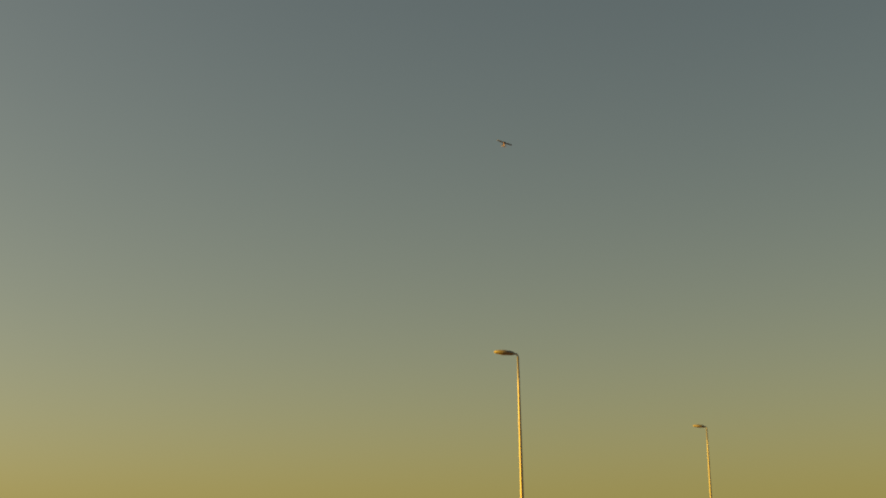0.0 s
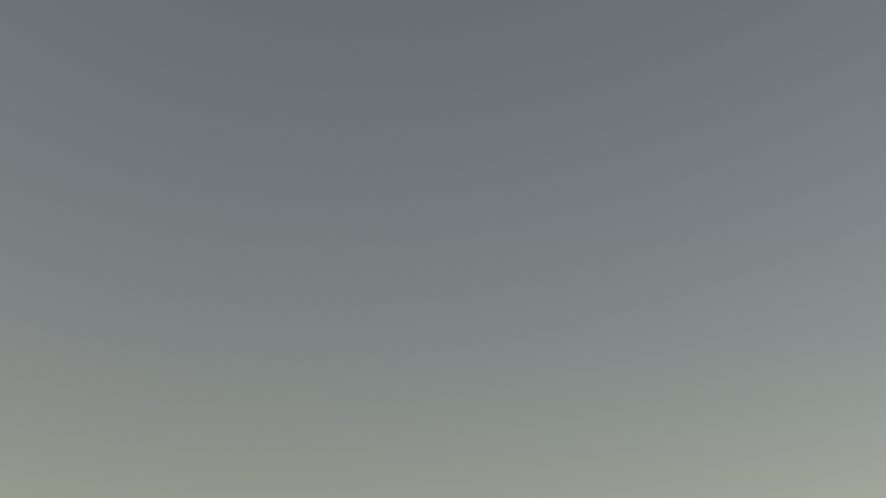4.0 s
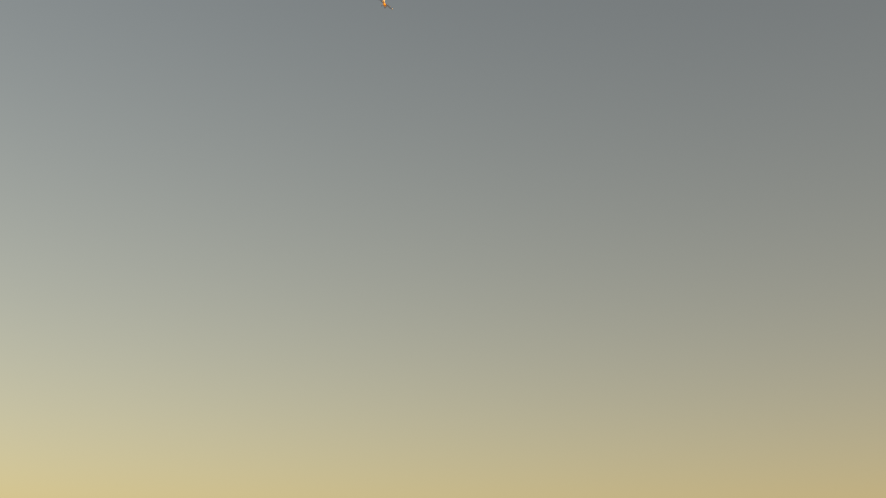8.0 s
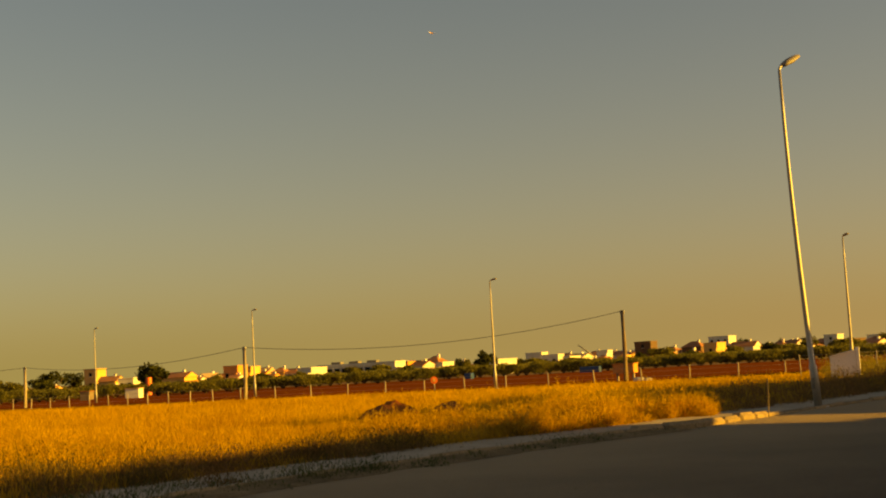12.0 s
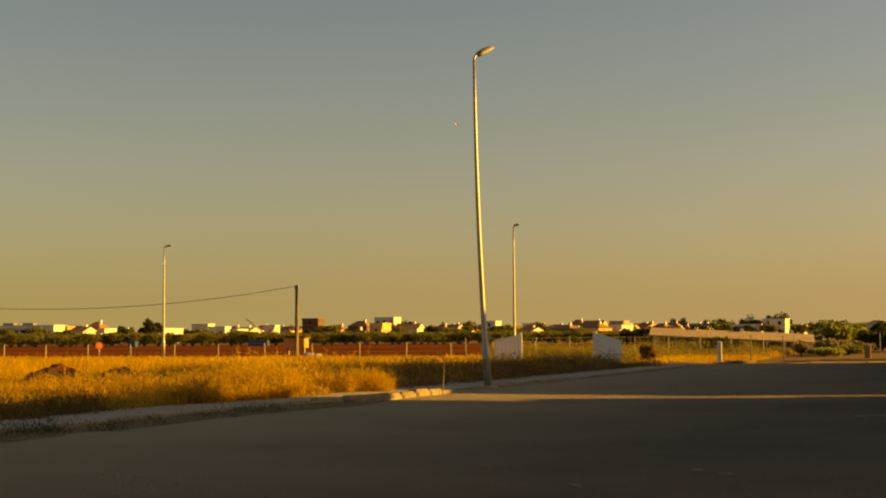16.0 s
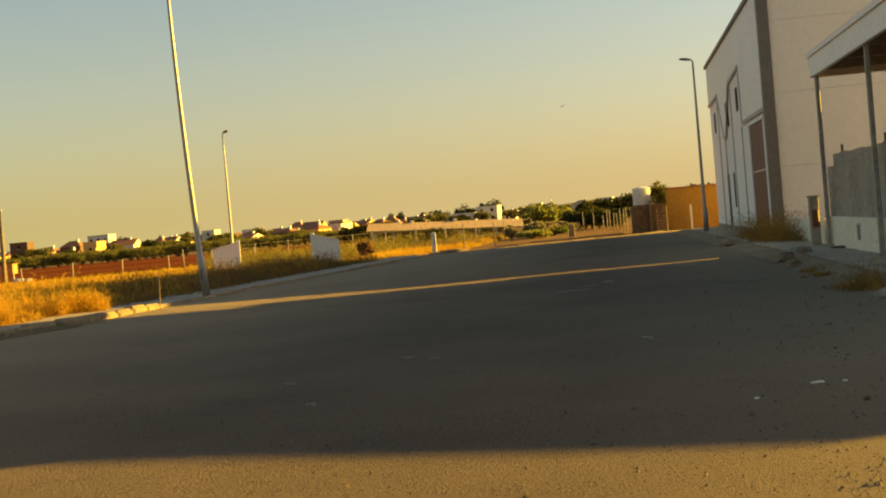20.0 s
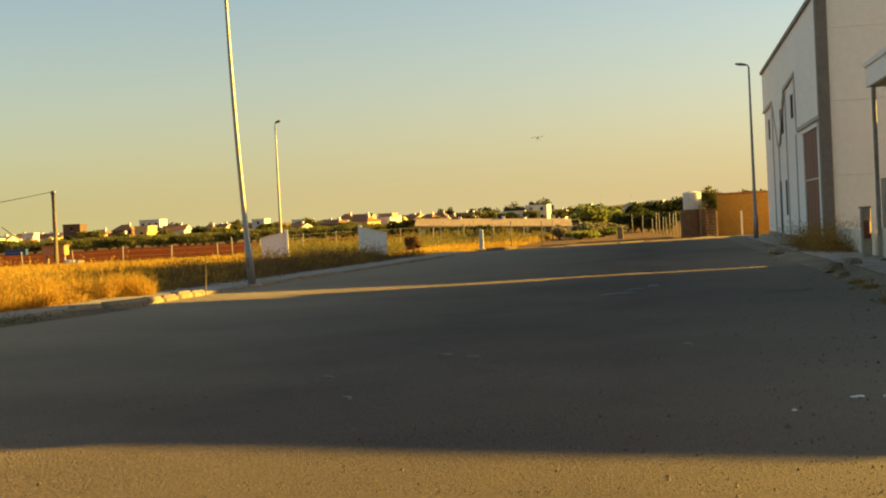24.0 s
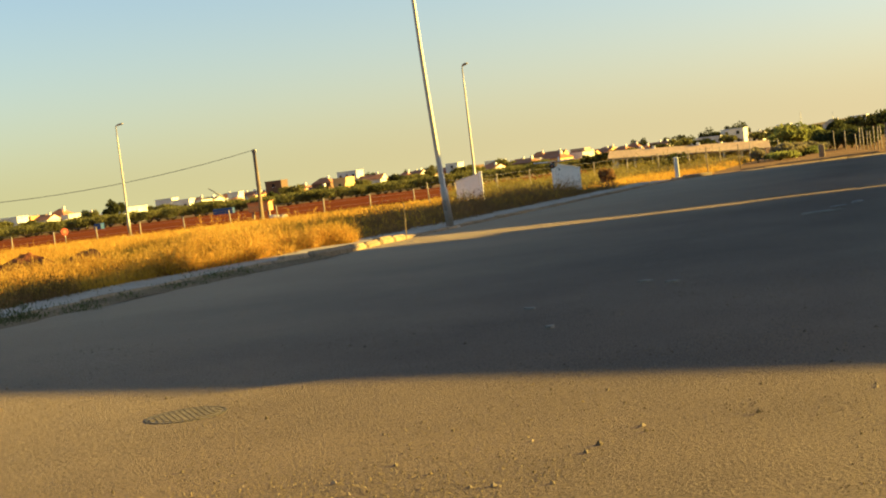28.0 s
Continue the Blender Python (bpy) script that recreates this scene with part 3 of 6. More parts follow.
kerb("kerb_right", KERB_R, 4.0, length_of(KERB_R) - 0.5, "row of sunken dusty concrete kerb stones", drop=0.0)
kerb("kerb_far", FAR_EDGE, 0.5, length_of(FAR_EDGE) - 0.4, "row of low pale kerb stones at the road's end", 1.5, 0.05, 0.03, 0.07)
sheet("pavement_nose", [(-4.60, 27.4), (-4.25, 28.2), (-3.4, 30.4), (-2.2, 32.9)], [(x - 0.06, y + 0.06) for x, y in NOSE], 0.085, "concrete", "dusty concrete strip behind the rounded kerb stones", "pavement", 0.5, 0.03)
GUTTER = [p for p in KERB_L if p[1] < 28.5]
sheet("gutter_dirt", offset(GUTTER, -0.07), offset(GUTTER, -0.85), 0.062, "gutter", "strip of brown dirt along the kerb", "dirt", 0.8, 0.02, z1=0.004)
sheet("gutter_dirt", offset(KERB_R, 0.75), offset(KERB_R, 0.07), -0.012, "shoulder", "strip of pale dirt along the warehouse kerb", "dirt", 0.8, 0.02, z1=0.075)


# ---------------- street lamps and poles ----------------
def street_lamp(x, y, height, head_az, lean=0.0, lean_az=0.0, size=1.0, tilt=0.14, bow=0.0, label="tall galvanised street lamp with one flat head"):
    """head_az: the way the head points, clockwise from +y."""
    m = Matrix.Translation((x, y, 0)) @ Matrix.Rotation(radians(lean), 4, Vector((-math.cos(radians(lean_az)), math.sin(radians(lean_az)), 0))) @ Matrix.Rotation(-radians(head_az), 4, "Z")
    lamp = thing("street_lamp", m, label, "street lamp", "street lamps")
    top = height - 0.1
    side = Matrix.Rotation(radians(head_az), 3, "Z") @ Vector((-bow, 0, 0))
    shaft = tube(bmesh.new(), [(0, 0, 0), (0, 0, 1.1), (0, 0, 1.15)] + [(0, 0, top * u) for u in (0.25, 0.4, 0.55, 0.7, 0.85, 1.0)], [0.11, 0.105, 0.08, 0.072, 0.066, 0.060, 0.053, 0.046, 0.04], 14)
    for v in shaft.verts:
        u = v.co.z / top
        v.co.x, v.co.y = v.co.x + side.x * 4 * u * (1 - u), v.co.y + side.y * 4 * u * (1 - u)
    part("pole", shaft, "steel", lamp)
    part("base_plate", boxed(-0.2, 0.2, -0.2, 0.2, -0.02, 0.03, bevel=0.01), "steel", lamp)
    part("arm", tube(bmesh.new(), [(0, 0, height - 0.2), (0, 0.01, height - 0.06), (0, 0.06, height + 0.01), (0, 0.13, height + 0.02)], 0.035, 8), "steel", lamp)
    bm = bmesh.new()
    secs = [(0.10, 0.06, 0.035, 0.04), (0.18, 0.10, 0.05, 0.065), (0.36, 0.13, 0.055, 0.075), (0.53, 0.11, 0.045, 0.055), (0.60, 0.05, 0.025, 0.025)]
    rings = []
    for yy, w, lo, hi in [tuple(v * size for v in s) for s in secs]:
        zc = height + 0.02 + (yy - 0.10) * tilt
        rings.append([bm.verts.new((w * math.cos(t), yy, zc + (hi if math.sin(t) > 0 else lo) * math.sin(t))) for t in [2 * math.pi * k / 12 for k in range(12)]])
    for a, b in zip(rings, rings[1:]):
        for k in range(12):
            bm.faces.new((a[k], a[(k + 1) % 12], b[(k + 1) % 12], b[k])).smooth = True
    bm.faces.new(rings[0])
    bm.faces.new(rings[-1][::-1])
    bmesh.ops.recalc_face_normals(bm, faces=bm.faces)
    head = part("lamp_head", bm, "lamp_head", lamp)
    bm = bmesh.new()
    bmesh.ops.create_uvsphere(bm, u_segments=12, v_segments=6, radius=1.0, matrix=Matrix.Translation((0, 0.38 * size, height + 0.035 + (0.38 * size - 0.1) * (tilt - 0.04))) @ Matrix.Scale(size, 4) @ Matrix.Rotation(math.atan(tilt), 4, "X") @ Matrix.Diagonal((0.10, 0.15, 0.06, 1)))
    part("lens", bm, "lamp_lens", head, "dull glass lens")
    part("access_door", boxed(-0.045, 0.045, -0.118, -0.10, 0.5, 0.8, bevel=0.005), "dark_trim", lamp)
    return lamp


street_lamp(-0.95, 36.0, 9.2, 35, lean=2.0, lean_az=-90, size=1.45, tilt=0.45, bow=0.07, label="tall leaning galvanised street lamp at the roadside kerb")
street_lamp(*at(-0.2, 73.5)[:2], 7.5, 150)
street_lamp(*at(20.44, 59.8)[:2], 7.8, 285, label="grey street lamp on the pavement beside the warehouse")
for az, d in ((-15.38, 88.6), (-25.9, 112.0), (-32.6, 134.0), (-38.0, 164.0), (-42.4, 196.0)):
    street_lamp(*at(az, d)[:2], 7.35, 110, label="slim street lamp standing in the dry field")
street_lamp(*at(172.0, 50.0)[:2], 9.0, 95, size=1.55, label="tall street lamp lit golden by the low sun")
street_lamp(*at(180.0, 83.2)[:2], 9.0, 110, size=1.45, label="distant street lamp lit golden by the low sun")


def utility_pole(az, d, height, mat="wood", label="weathered wooden utility pole carrying a cable"):
    x, y, _ = at(az, d)
    pole = thing("utility_pole", Matrix.Translation((x, y, 0)), label, "utility pole", "utility poles")
    part("pole", tube(bmesh.new(), [(0, 0, -0.05), (0.02, 0, height * 0.5), (0, 0, height)], [0.17, 0.15, 0.12], 12), mat, pole)
    part("bracket", boxed(-0.16, 0.16, -0.03, 0.03, height - 0.22, height - 0.14, bevel=0.01), "steel", pole)
    part("insulator", tube(bmesh.new(), [(0.13, 0, height - 0.14), (0.13, 0, height - 0.08), (0.13, 0, height - 0.02)], [0.03, 0.045, 0.02], 8), "lamp_glass", pole)
    return Vector((x, y, height - 0.05))


POLES = [(-44.5, 150.0, 4.2), (-35.45, 128.0, 3.8), (-26.28, 95.0, 3.9), (-9.70, 90.0, 4.85)]
tops = []
for i, (az, d, h) in enumerate(POLES):
    tops.append(utility_pole(az, d, h, "wood" if i == 3 else "concrete", "weathered wooden utility pole at the field fence" if i == 3 else "pale concrete utility pole carrying a cable"))
for a, b, sag in zip(tops, tops[1:], (0.5, 0.75, 1.0)):
    pts = [a.lerp(b, k / 16) - Vector((0, 0, sag * 4 * (k / 16) * (1 - k / 16))) for k in range(17)]
    tagged(part("overhead_cable", tube(bmesh.new(), pts, 0.02, 5), "cable"), "sagging black overhead cable between utility poles", "cable", "cables")
meter = thing("meter_box", Matrix.Translation((*at(-9.72, 91.2)[:2], 0)) @ Matrix.Rotation(radians(-16), 4, "Z"), "wide orange meter box on two short posts behind the utility pole", "meter box")
part("case", boxed(-0.80, 0.80, -0.35, 0.35, 0.55, 1.18, bevel=0.03), "orange", meter)
part("lid", boxed(-0.86, 0.86, -0.41, 0.41, 1.184, 1.23, bevel=0.01), "orange", meter)
for x in (-0.6, 0.6):
    part("post", boxed(x - 0.07, x + 0.07, -0.07, 0.07, -0.05, 0.546), "concrete", meter)
sign = thing("round_sign", Matrix.Translation((*at(-18.05, 84.0)[:2], 0)) @ Matrix.Rotation(radians(18), 4, "Z"), "round orange-red road sign on a post", "sign")
part("post", tube(bmesh.new(), [(0, 0, 0), (0, 0, 1.05)], 0.03, 8), "steel", sign)
bm = bmesh.new()
bmesh.ops.create_cone(bm, cap_ends=True, segments=24, radius1=0.23, radius2=0.23, depth=0.03, matrix=Matrix.Translation((0, -0.05, 0.85)) @ Matrix.Rotation(radians(90), 4, "X"))
part("disc", bm, "sign_red", sign)
bm = bmesh.new()
bmesh.ops.create_cone(bm, cap_ends=True, segments=24, radius1=0.10, radius2=0.10, depth=0.01, matrix=Matrix.Translation((0, -0.075, 0.85)) @ Matrix.Rotation(radians(90), 4, "X"))
part("face", bm, "ochre", sign, "pale centre of the sign")


# ---------------- fences ----------------
def fence(label, poly, spacing, height, rails, rail_mat="steel", post_mat="concrete", r=0.05):
    f = thing("field_fence", Matrix(), label, "fence")
    me = None
    n = int(length_of(poly) / spacing)
    for i in range(n + 1):
        x, y, a = along(poly, i * spacing)
        if me is None:
            post = part("fence_post", tube(bmesh.new(), [(0, 0, -0.1), (0, 0, height)], [r, r * 0.85], 6), post_mat, f)
            me = post.data
        else:
            post = new("fence_post", me)
            post.parent = f
        post.matrix_basis = Matrix.Translation((x, y, random.uniform(-0.08, 0.05))) @ Euler((random.uniform(-0.05, 0.05), random.uniform(-0.05, 0.05), random.random())).to_matrix().to_4x4()
    for z in rails:
        pts = [(*along(poly, i * spacing)[:2], z + random.uniform(-0.02, 0.02)) for i in range(n + 1)]
        part("wire", tube(bmesh.new(), pts, 0.004 if z < height * 0.8 else 0.006, 4), rail_mat, f)
    return f


fence("wire field fence on pale concrete posts", [(-100.0, 112.0), (-61.0, 95.0), (-44.0, 86.0), (-18.0, 82.0), (-6.0, 84.0), (3.0, 88.0)], 3.0, 0.95, (0.35, 0.65, 0.92))
fence("wire fence round the green plot", [(-3.0, 74.0), (6.0, 80.0), (14.0, 84.0), (20.0, 87.0)], 2.4, 1.25, (0.4, 0.85, 1.2), r=0.035)
fence("two thin leaning fence posts with a slack wire", [(11.6, 66.5), (14.2, 71.0)], 5.0, 1.3, (1.1,), "steel", "wood", r=0.035)


# ---------------- dry field ----------------
def tufts(name, points, mat, label, blades=8, height=(0.3, 0.8), spread=0.25, width=0.018, lean=0.35, piece=(0.05, 0.13)):
    """Clumps of short thin blade pieces at the plan points (x, y, scale), thinning out towards the top."""
    rng = np.random.default_rng(len(points) + blades)
    p = np.repeat(np.array(points), blades, axis=0)
    n = len(p)
    a = rng.uniform(0, 2 * math.pi, n)
    rr = np.sqrt(rng.uniform(0, 1, n)) * spread * p[:, 2]
    h = rng.uniform(height[0], height[1], n) * p[:, 2]
    far = np.maximum(1.0, np.hypot(p[:, 0], p[:, 1]) / 45.0)
    size = np.minimum(rng.uniform(piece[0], piece[1], n) * far, h + 0.03)
    z = rng.uniform(0, 1, n) ** 1.3 * np.maximum(h - size, 0.0) - 0.07
    b = rng.uniform(0, 2 * math.pi, n)
    tilt = rng.uniform(0.1, lean, n)
    out = 0.35 * z.clip(0) * rng.uniform(0, 1, n)
    bx, by = p[:, 0] + rr * np.cos(a) + out * np.cos(b), p[:, 1] + rr * np.sin(a) + out * np.sin(b)
    lx, ly = np.cos(b) * size * tilt, np.sin(b) * size * tilt
    c = rng.uniform(0, math.pi, n)
    w = width * rng.uniform(0.7, 1.5, n) * far
    v = np.empty((n, 4, 3))
    v[:, 0] = np.stack([bx, by, z], 1)
    v[:, 1] = np.stack([bx + lx * 0.5 + w * np.cos(c), by + ly * 0.5 + w * np.sin(c), z + size * 0.5], 1)
    v[:, 2] = np.stack([bx + lx, by + ly, z + size], 1)
    v[:, 3] = np.stack([bx + lx * 0.45 - w * np.cos(c), by + ly * 0.45 - w * np.sin(c), z + size * 0.45], 1)
    f = np.arange(n * 4).reshape(n, 4)
    f = np.concatenate([f[:, [0, 1, 2]], f[:, [0, 2, 3]]])
    me = bpy.data.meshes.new(name)
    me.vertices.add(n * 4)
    me.vertices.foreach_set("co", v.reshape(-1))
    me.loops.add(f.size)
    me.loops.foreach_set("vertex_index", f.reshape(-1))
    me.polygons.add(len(f))
    me.polygons.foreach_set("loop_start", np.arange(0, f.size, 3))
    me.polygons.foreach_set("loop_total", np.full(len(f), 3))
    me.update(calc_edges=True)
    me.materials.append(M[mat])
    return tagged(new(name, me), label, "grass", kind="stuff")


def kerb_x(y):
    for (x0, y0), (x1, y1) in zip(KERB_L, KERB_L[1:]):
        if y0 <= y <= y1:
            return x0 + (x1 - x0) * (y - y0) / (y1 - y0)
    return KERB_L[-1][0]


def scatter(n, x0, x1, y0, y1, keep, size=(0.7, 1.3)):
    out = []
    rng = random.Random(n)
    while len(out) < n:
        x, y = rng.uniform(x0, x1), rng.uniform(y0, y1)
        if keep(x, y, rng):
            out.append((x, y, rng.uniform(*size)))
    return out


bush_spots = [(-8.9, 23.6, 0.9), (-8.7, 24.6, 1.0), (-8.8, 25.6, 0.9), (-9.5, 22.4, 0.7), (-7.2, 32.2, 0.7), (-6.8, 33.2, 0.8), (-6.5, 34.4, 0.6), (-10.6, 20.6, 0.8), (-13.0, 18.4, 1.3), (-12.2, 17.4, 1.3), (-12.6, 19.4, 1.0), (-11.4, 28.4, 0.6)]


def in_field(x, y, rng):
    if y > 57 or x > kerb_x(y) - 1.95:
        return False
    if any(abs(x - u * y / v) < 1.5 and v - 6.5 < y < v + 0.8 for u, v in ((-15.2, 42.3), (-12.9, 41.2))):
        return rng.random() < 0.10
    if any(abs(x - u) < 0.75 * s and abs(y - v) < 0.95 * s for u, v, s in bush_spots):
        return False
    d = math.hypot(x, y)
    return rng.random() < min(1.0, (32.0 / d) ** 1.2) * (0.45 + 0.55 * (noise.noise((x * 0.15, y * 0.15, 7)) + 0.5))


def patchy(points, scale=0.22, low=0.2, high=1.8, seed=3):
    """The same spots, grown higher in some patches than in others."""
    return [(x, y, s * (low + (high - low) * min(1.0, max(0.0, noise.noise((x * scale, y * scale, seed)) * 1.0 + 0.45 + 0.9 * noise.noise((x * 0.8, y * 0.8, seed)))))) for x, y, s in points]


tufts("dry_grass", patchy(scatter(52000, -62, 8, 12, 57, in_field)), "grass", "dry golden grass covering the field", 12, (0.08, 0.52), 0.34, 0.005, 0.7, (0.10, 0.30))
tufts("dry_grass", scatter(16000, -95, 10, 55, 84, lambda x, y, r: y < 82 - 0.12 * (x + 18) * (x < -18) and x < 7), "grass", "dry golden grass before the field fence", 8, (0.08, 0.36), 0.4, 0.006, 0.8, (0.08, 0.22))
near_weeds = lambda x, y, r: kerb_x(y) - 3.6 < x < kerb_x(y) - 1.9 and r.random() < 0.35 + noise.noise((x * 0.3, y * 0.3, 2))
tufts("dry_weeds", patchy(scatter(1500, -16, -3, 10, 32, near_weeds), 0.3, 0.35, 1.3), "brown_weed", "brown and grey weeds along the pavement", 70, (0.06, 0.58), 0.42, 0.006, 1.3, (0.04, 0.11))
tufts("dark_scrub", patchy(scatter(600, -16, -5, 10, 31, lambda x, y, r: near_weeds(x, y, r) and noise.noise((x * 0.45, y * 0.45, 30)) > 0.05), 0.3, 0.4, 1.3), "scrub", "dark withered scrub behind the pavement", 70, (0.06, 0.62), 0.38, 0.006, 1.3, (0.04, 0.11))
rb = random.Random(8)
tufts("dark_scrub", [(x + rb.gauss(0, 0.42), y + rb.gauss(0, 0.5), s * rb.uniform(0.5, 1.15)) for x, y, s in bush_spots for _ in range(60)], "scrub", "dark tangled scrub at the edge of the grass", 80, (0.08, 0.72), 0.32, 0.007, 1.5, (0.03, 0.08))


def stalks(name, points, mat, label, height, lean=0.35, width=0.004, seed=1, heads=True):
    """Long single grass stalks at the plan points (x, y, scale): each a narrow blade that bends over, some with a feathery head."""
    rng = np.random.default_rng(seed)
    p = np.array(points)
    n = len(p)
    h = rng.uniform(height[0], height[1], n) * p[:, 2]
    a, c = rng.uniform(0, 2 * math.pi, n), rng.uniform(0, math.pi, n)
    bend = rng.uniform(0.05, lean, n)
    levels = (0.0, 0.4, 0.75, 1.0)
    wide = (1.0, 0.9, 0.6, 0.1)
    v = np.empty((n, 8, 3))
    for k, (u, w) in enumerate(zip(levels, wide)):
        x = p[:, 0] + np.cos(a) * bend * h * u ** 2
        y = p[:, 1] + np.sin(a) * bend * h * u ** 2
        z = h * u * (1 - 0.35 * bend * u) - 0.06
        for j, s in enumerate((-1, 1)):
            v[:, 2 * k + j] = np.stack([x + s * w * width * np.cos(c), y + s * w * width * np.sin(c), z], 1)
    f = (np.arange(n)[:, None, None] * 8 + np.array([(0, 1, 3, 2), (2, 3, 5, 4), (4, 5, 7, 6)])[None]).reshape(-1, 4)
    ob = mesh_of(name, v.reshape(-1, 3).tolist(), f.tolist(), mat)
    tagged(ob, label, "grass", kind="stuff")
    if heads:
        keep = np.arange(n)[rng.uniform(0, 1, n) < 0.22]
        tip, mid = (v[keep, 6] + v[keep, 7]) / 2, (v[keep, 4] + v[keep, 5]) / 2
        q = []
        for b in range(5):
            t = rng.uniform(0.1, 1.0, (len(keep), 1))
            base = mid + (tip - mid) * t
            d = rng.normal(0, 1, (len(keep), 3)) * np.array([0.5, 0.5, 0.25])
            d[:, 2] += 0.5
            d /= np.linalg.norm(d, axis=1)[:, None]
            e = np.cross(d, rng.normal(0, 1, (len(keep), 3)))
            e /= np.linalg.norm(e, axis=1)[:, None]
            q.append(np.stack([base, base + d * 0.05 + e * 0.009, base + d * 0.10, base + d * 0.05 - e * 0.009], 1))
        q = np.concatenate(q).reshape(-1, 3)
        tagged(mesh_of("seed_heads", q.tolist(), np.arange(len(q)).reshape(-1, 4).tolist(), "seed"), "feathery seed heads on the tall dry grass", "grass", kind="stuff")
    return ob


rs = random.Random(77)


def verge(n, y0, y1, depth, low, high, gap=0.15):
    """Spots along the back edge of the pavement, in clumps, growing higher towards the far end."""
    out = []
    while len(out) < n:
        y = rs.uniform(y0, y1)
        x = kerb_x(y) - 2.0 - depth * rs.random() ** 1.3
        k = noise.noise((x * 0.55, y * 0.55, 12)) + 0.6 * noise.noise((x * 1.7, y * 1.7, 5))
        if k > -0.35 + gap * rs.random():
            out.append((x, y, (low + (high - low) * (y - y0) / (y1 - y0)) * (0.68 + 0.95 * max(-0.45, min(0.5, k))) * rs.uniform(0.45, 1.12)))
    return out


stalks("tall_grass", verge(16000, 27.0, 33.6, 4.6, 0.95, 1.25), "grass", "tall feathery dry grass stalks near the street lamp", (0.50, 0.98), 0.95, 0.006, 4)
stalks("tall_grass", [(x - 1.0 * (29.0 - y) / 10.0, y, s) for x, y, s in verge(6000, 19.0, 28.5, 5.0, 0.50, 0.90)], "grass", "knee-high dry grass behind the pavement", (0.35, 0.80), 0.95, 0.005, 5)
open_field = lambda x, y, r: in_field(x, y, r) and noise.noise((x * 0.14, y * 0.35, 21)) > 0.12 and not (-19.0 < x < -9.0 and 33.0 < y < 46.0)
stalks("tall_grass", scatter(11000, -40, -6, 22, 56, open_field, (0.5, 1.2)), "grass", "loose tall dry grass in patches over the field", (0.30, 0.62), 0.6, 0.006, 6)
stalks("tall_stalks", [(-4.45 + rs.gauss(0, 0.32), 33.0 + rs.gauss(0, 0.25), rs.uniform(0.85, 1.1)) for _ in range(46)], "seed", "a few high arching grass plumes above the rest", (1.0, 1.42), 0.55, 0.006, 7)
lobe = [(-3.45 - 0.85 * rs.random(), 32.6 + 0.9 * rs.random(), rs.uniform(0.6, 1.15)) for _ in range(260)]
tufts("golden_bush", lobe, "grass", "rounded golden dry bush at the pavement's back edge", 90, (0.1, 0.72), 0.3, 0.006, 1.3, (0.04, 0.12))
thistles = [(-11.0, 16.4, 1.0), (-11.3, 16.9, 0.9), (-11.6, 16.5, 1.1), (-12.0, 17.3, 0.85), (-10.8, 17.2, 0.7), (-10.3, 17.6, 0.6)]
stalks("thistle_stems", [(x + rs.gauss(0, 0.16), y + rs.gauss(0, 0.16), s * rs.uniform(0.5, 1.05)) for x, y, s in thistles for _ in range(40)], "scrub", "dark dried thistle stems before the field", (0.6, 0.98), 0.6, 0.008, 8, False)
over = lambda x, y, r: kerb_x(y) - 2.1 < x < kerb_x(y) - 0.2 and noise.noise((x * 0.7, y * 0.5, 41)) > 0.02 + 0.05 * (y - 14)
tufts("pavement_weeds", patchy(scatter(420, -14, -6, 11, 21, over), 0.5, 0.4, 1.3), "brown_weed", "brown weeds creeping over the pavement", 60, (0.05, 0.42), 0.3, 0.006, 1.3, (0.04, 0.1))
tufts("pavement_weeds", scatter(110, -14, -6, 11, 20, lambda x, y, r: kerb_x(y) - 0.4 < x < kerb_x(y) + 0.5 and noise.noise((x * 0.7, y * 0.5, 55)) > 0.05), "green", "dull green weeds standing at the kerb", 80, (0.06, 0.44), 0.26, 0.006, 1.2, (0.04, 0.1))
tufts("thistle_leaves", [(x + rs.gauss(0, 0.18), y + rs.gauss(0, 0.18), s * rs.uniform(0.5, 1.0)) for x, y, s in thistles for _ in range(14)], "brown_weed", "withered thistle leaves", 45, (0.1, 0.8), 0.22, 0.006, 1.4, (0.03, 0.09))
tufts("dark_weeds", patchy(scatter(1300, -6, 9, 34.5, 57, lambda x, y, r: max(kerb_x(y) - 6.0, -0.098 * y) < x < kerb_x(y) - 1.5), 0.35, 0.35, 1.35), "brown_weed", "dull brown weeds beyond the street lamp", 95, (0.1, 0.75), 0.5, 0.009, 1.5, (0.04, 0.1))
tufts("dry_weeds", patchy(scatter(500, -6, 9, 35, 57, lambda x, y, r: max(kerb_x(y) - 5.5, -0.098 * y) < x < kerb_x(y) - 1.4), 0.4, 0.3, 1.2, 8), "weed", "dry straw-coloured weeds among the brown scrub", 60, (0.1, 0.8), 0.4, 0.006, 1.2, (0.04, 0.1))
tufts("green_weeds", scatter(60, -13, 0, 10, 29, lambda x, y, r: kerb_x(y) - 0.05 < x < kerb_x(y) + 0.7 and y < 29 and noise.noise((x * 0.35, y * 0.35, 9)) > 0.1), "green", "low dull green weeds growing out of the gutter", 70, (0.03, 0.17), 0.36, 0.006, 1.5, (0.03, 0.07))
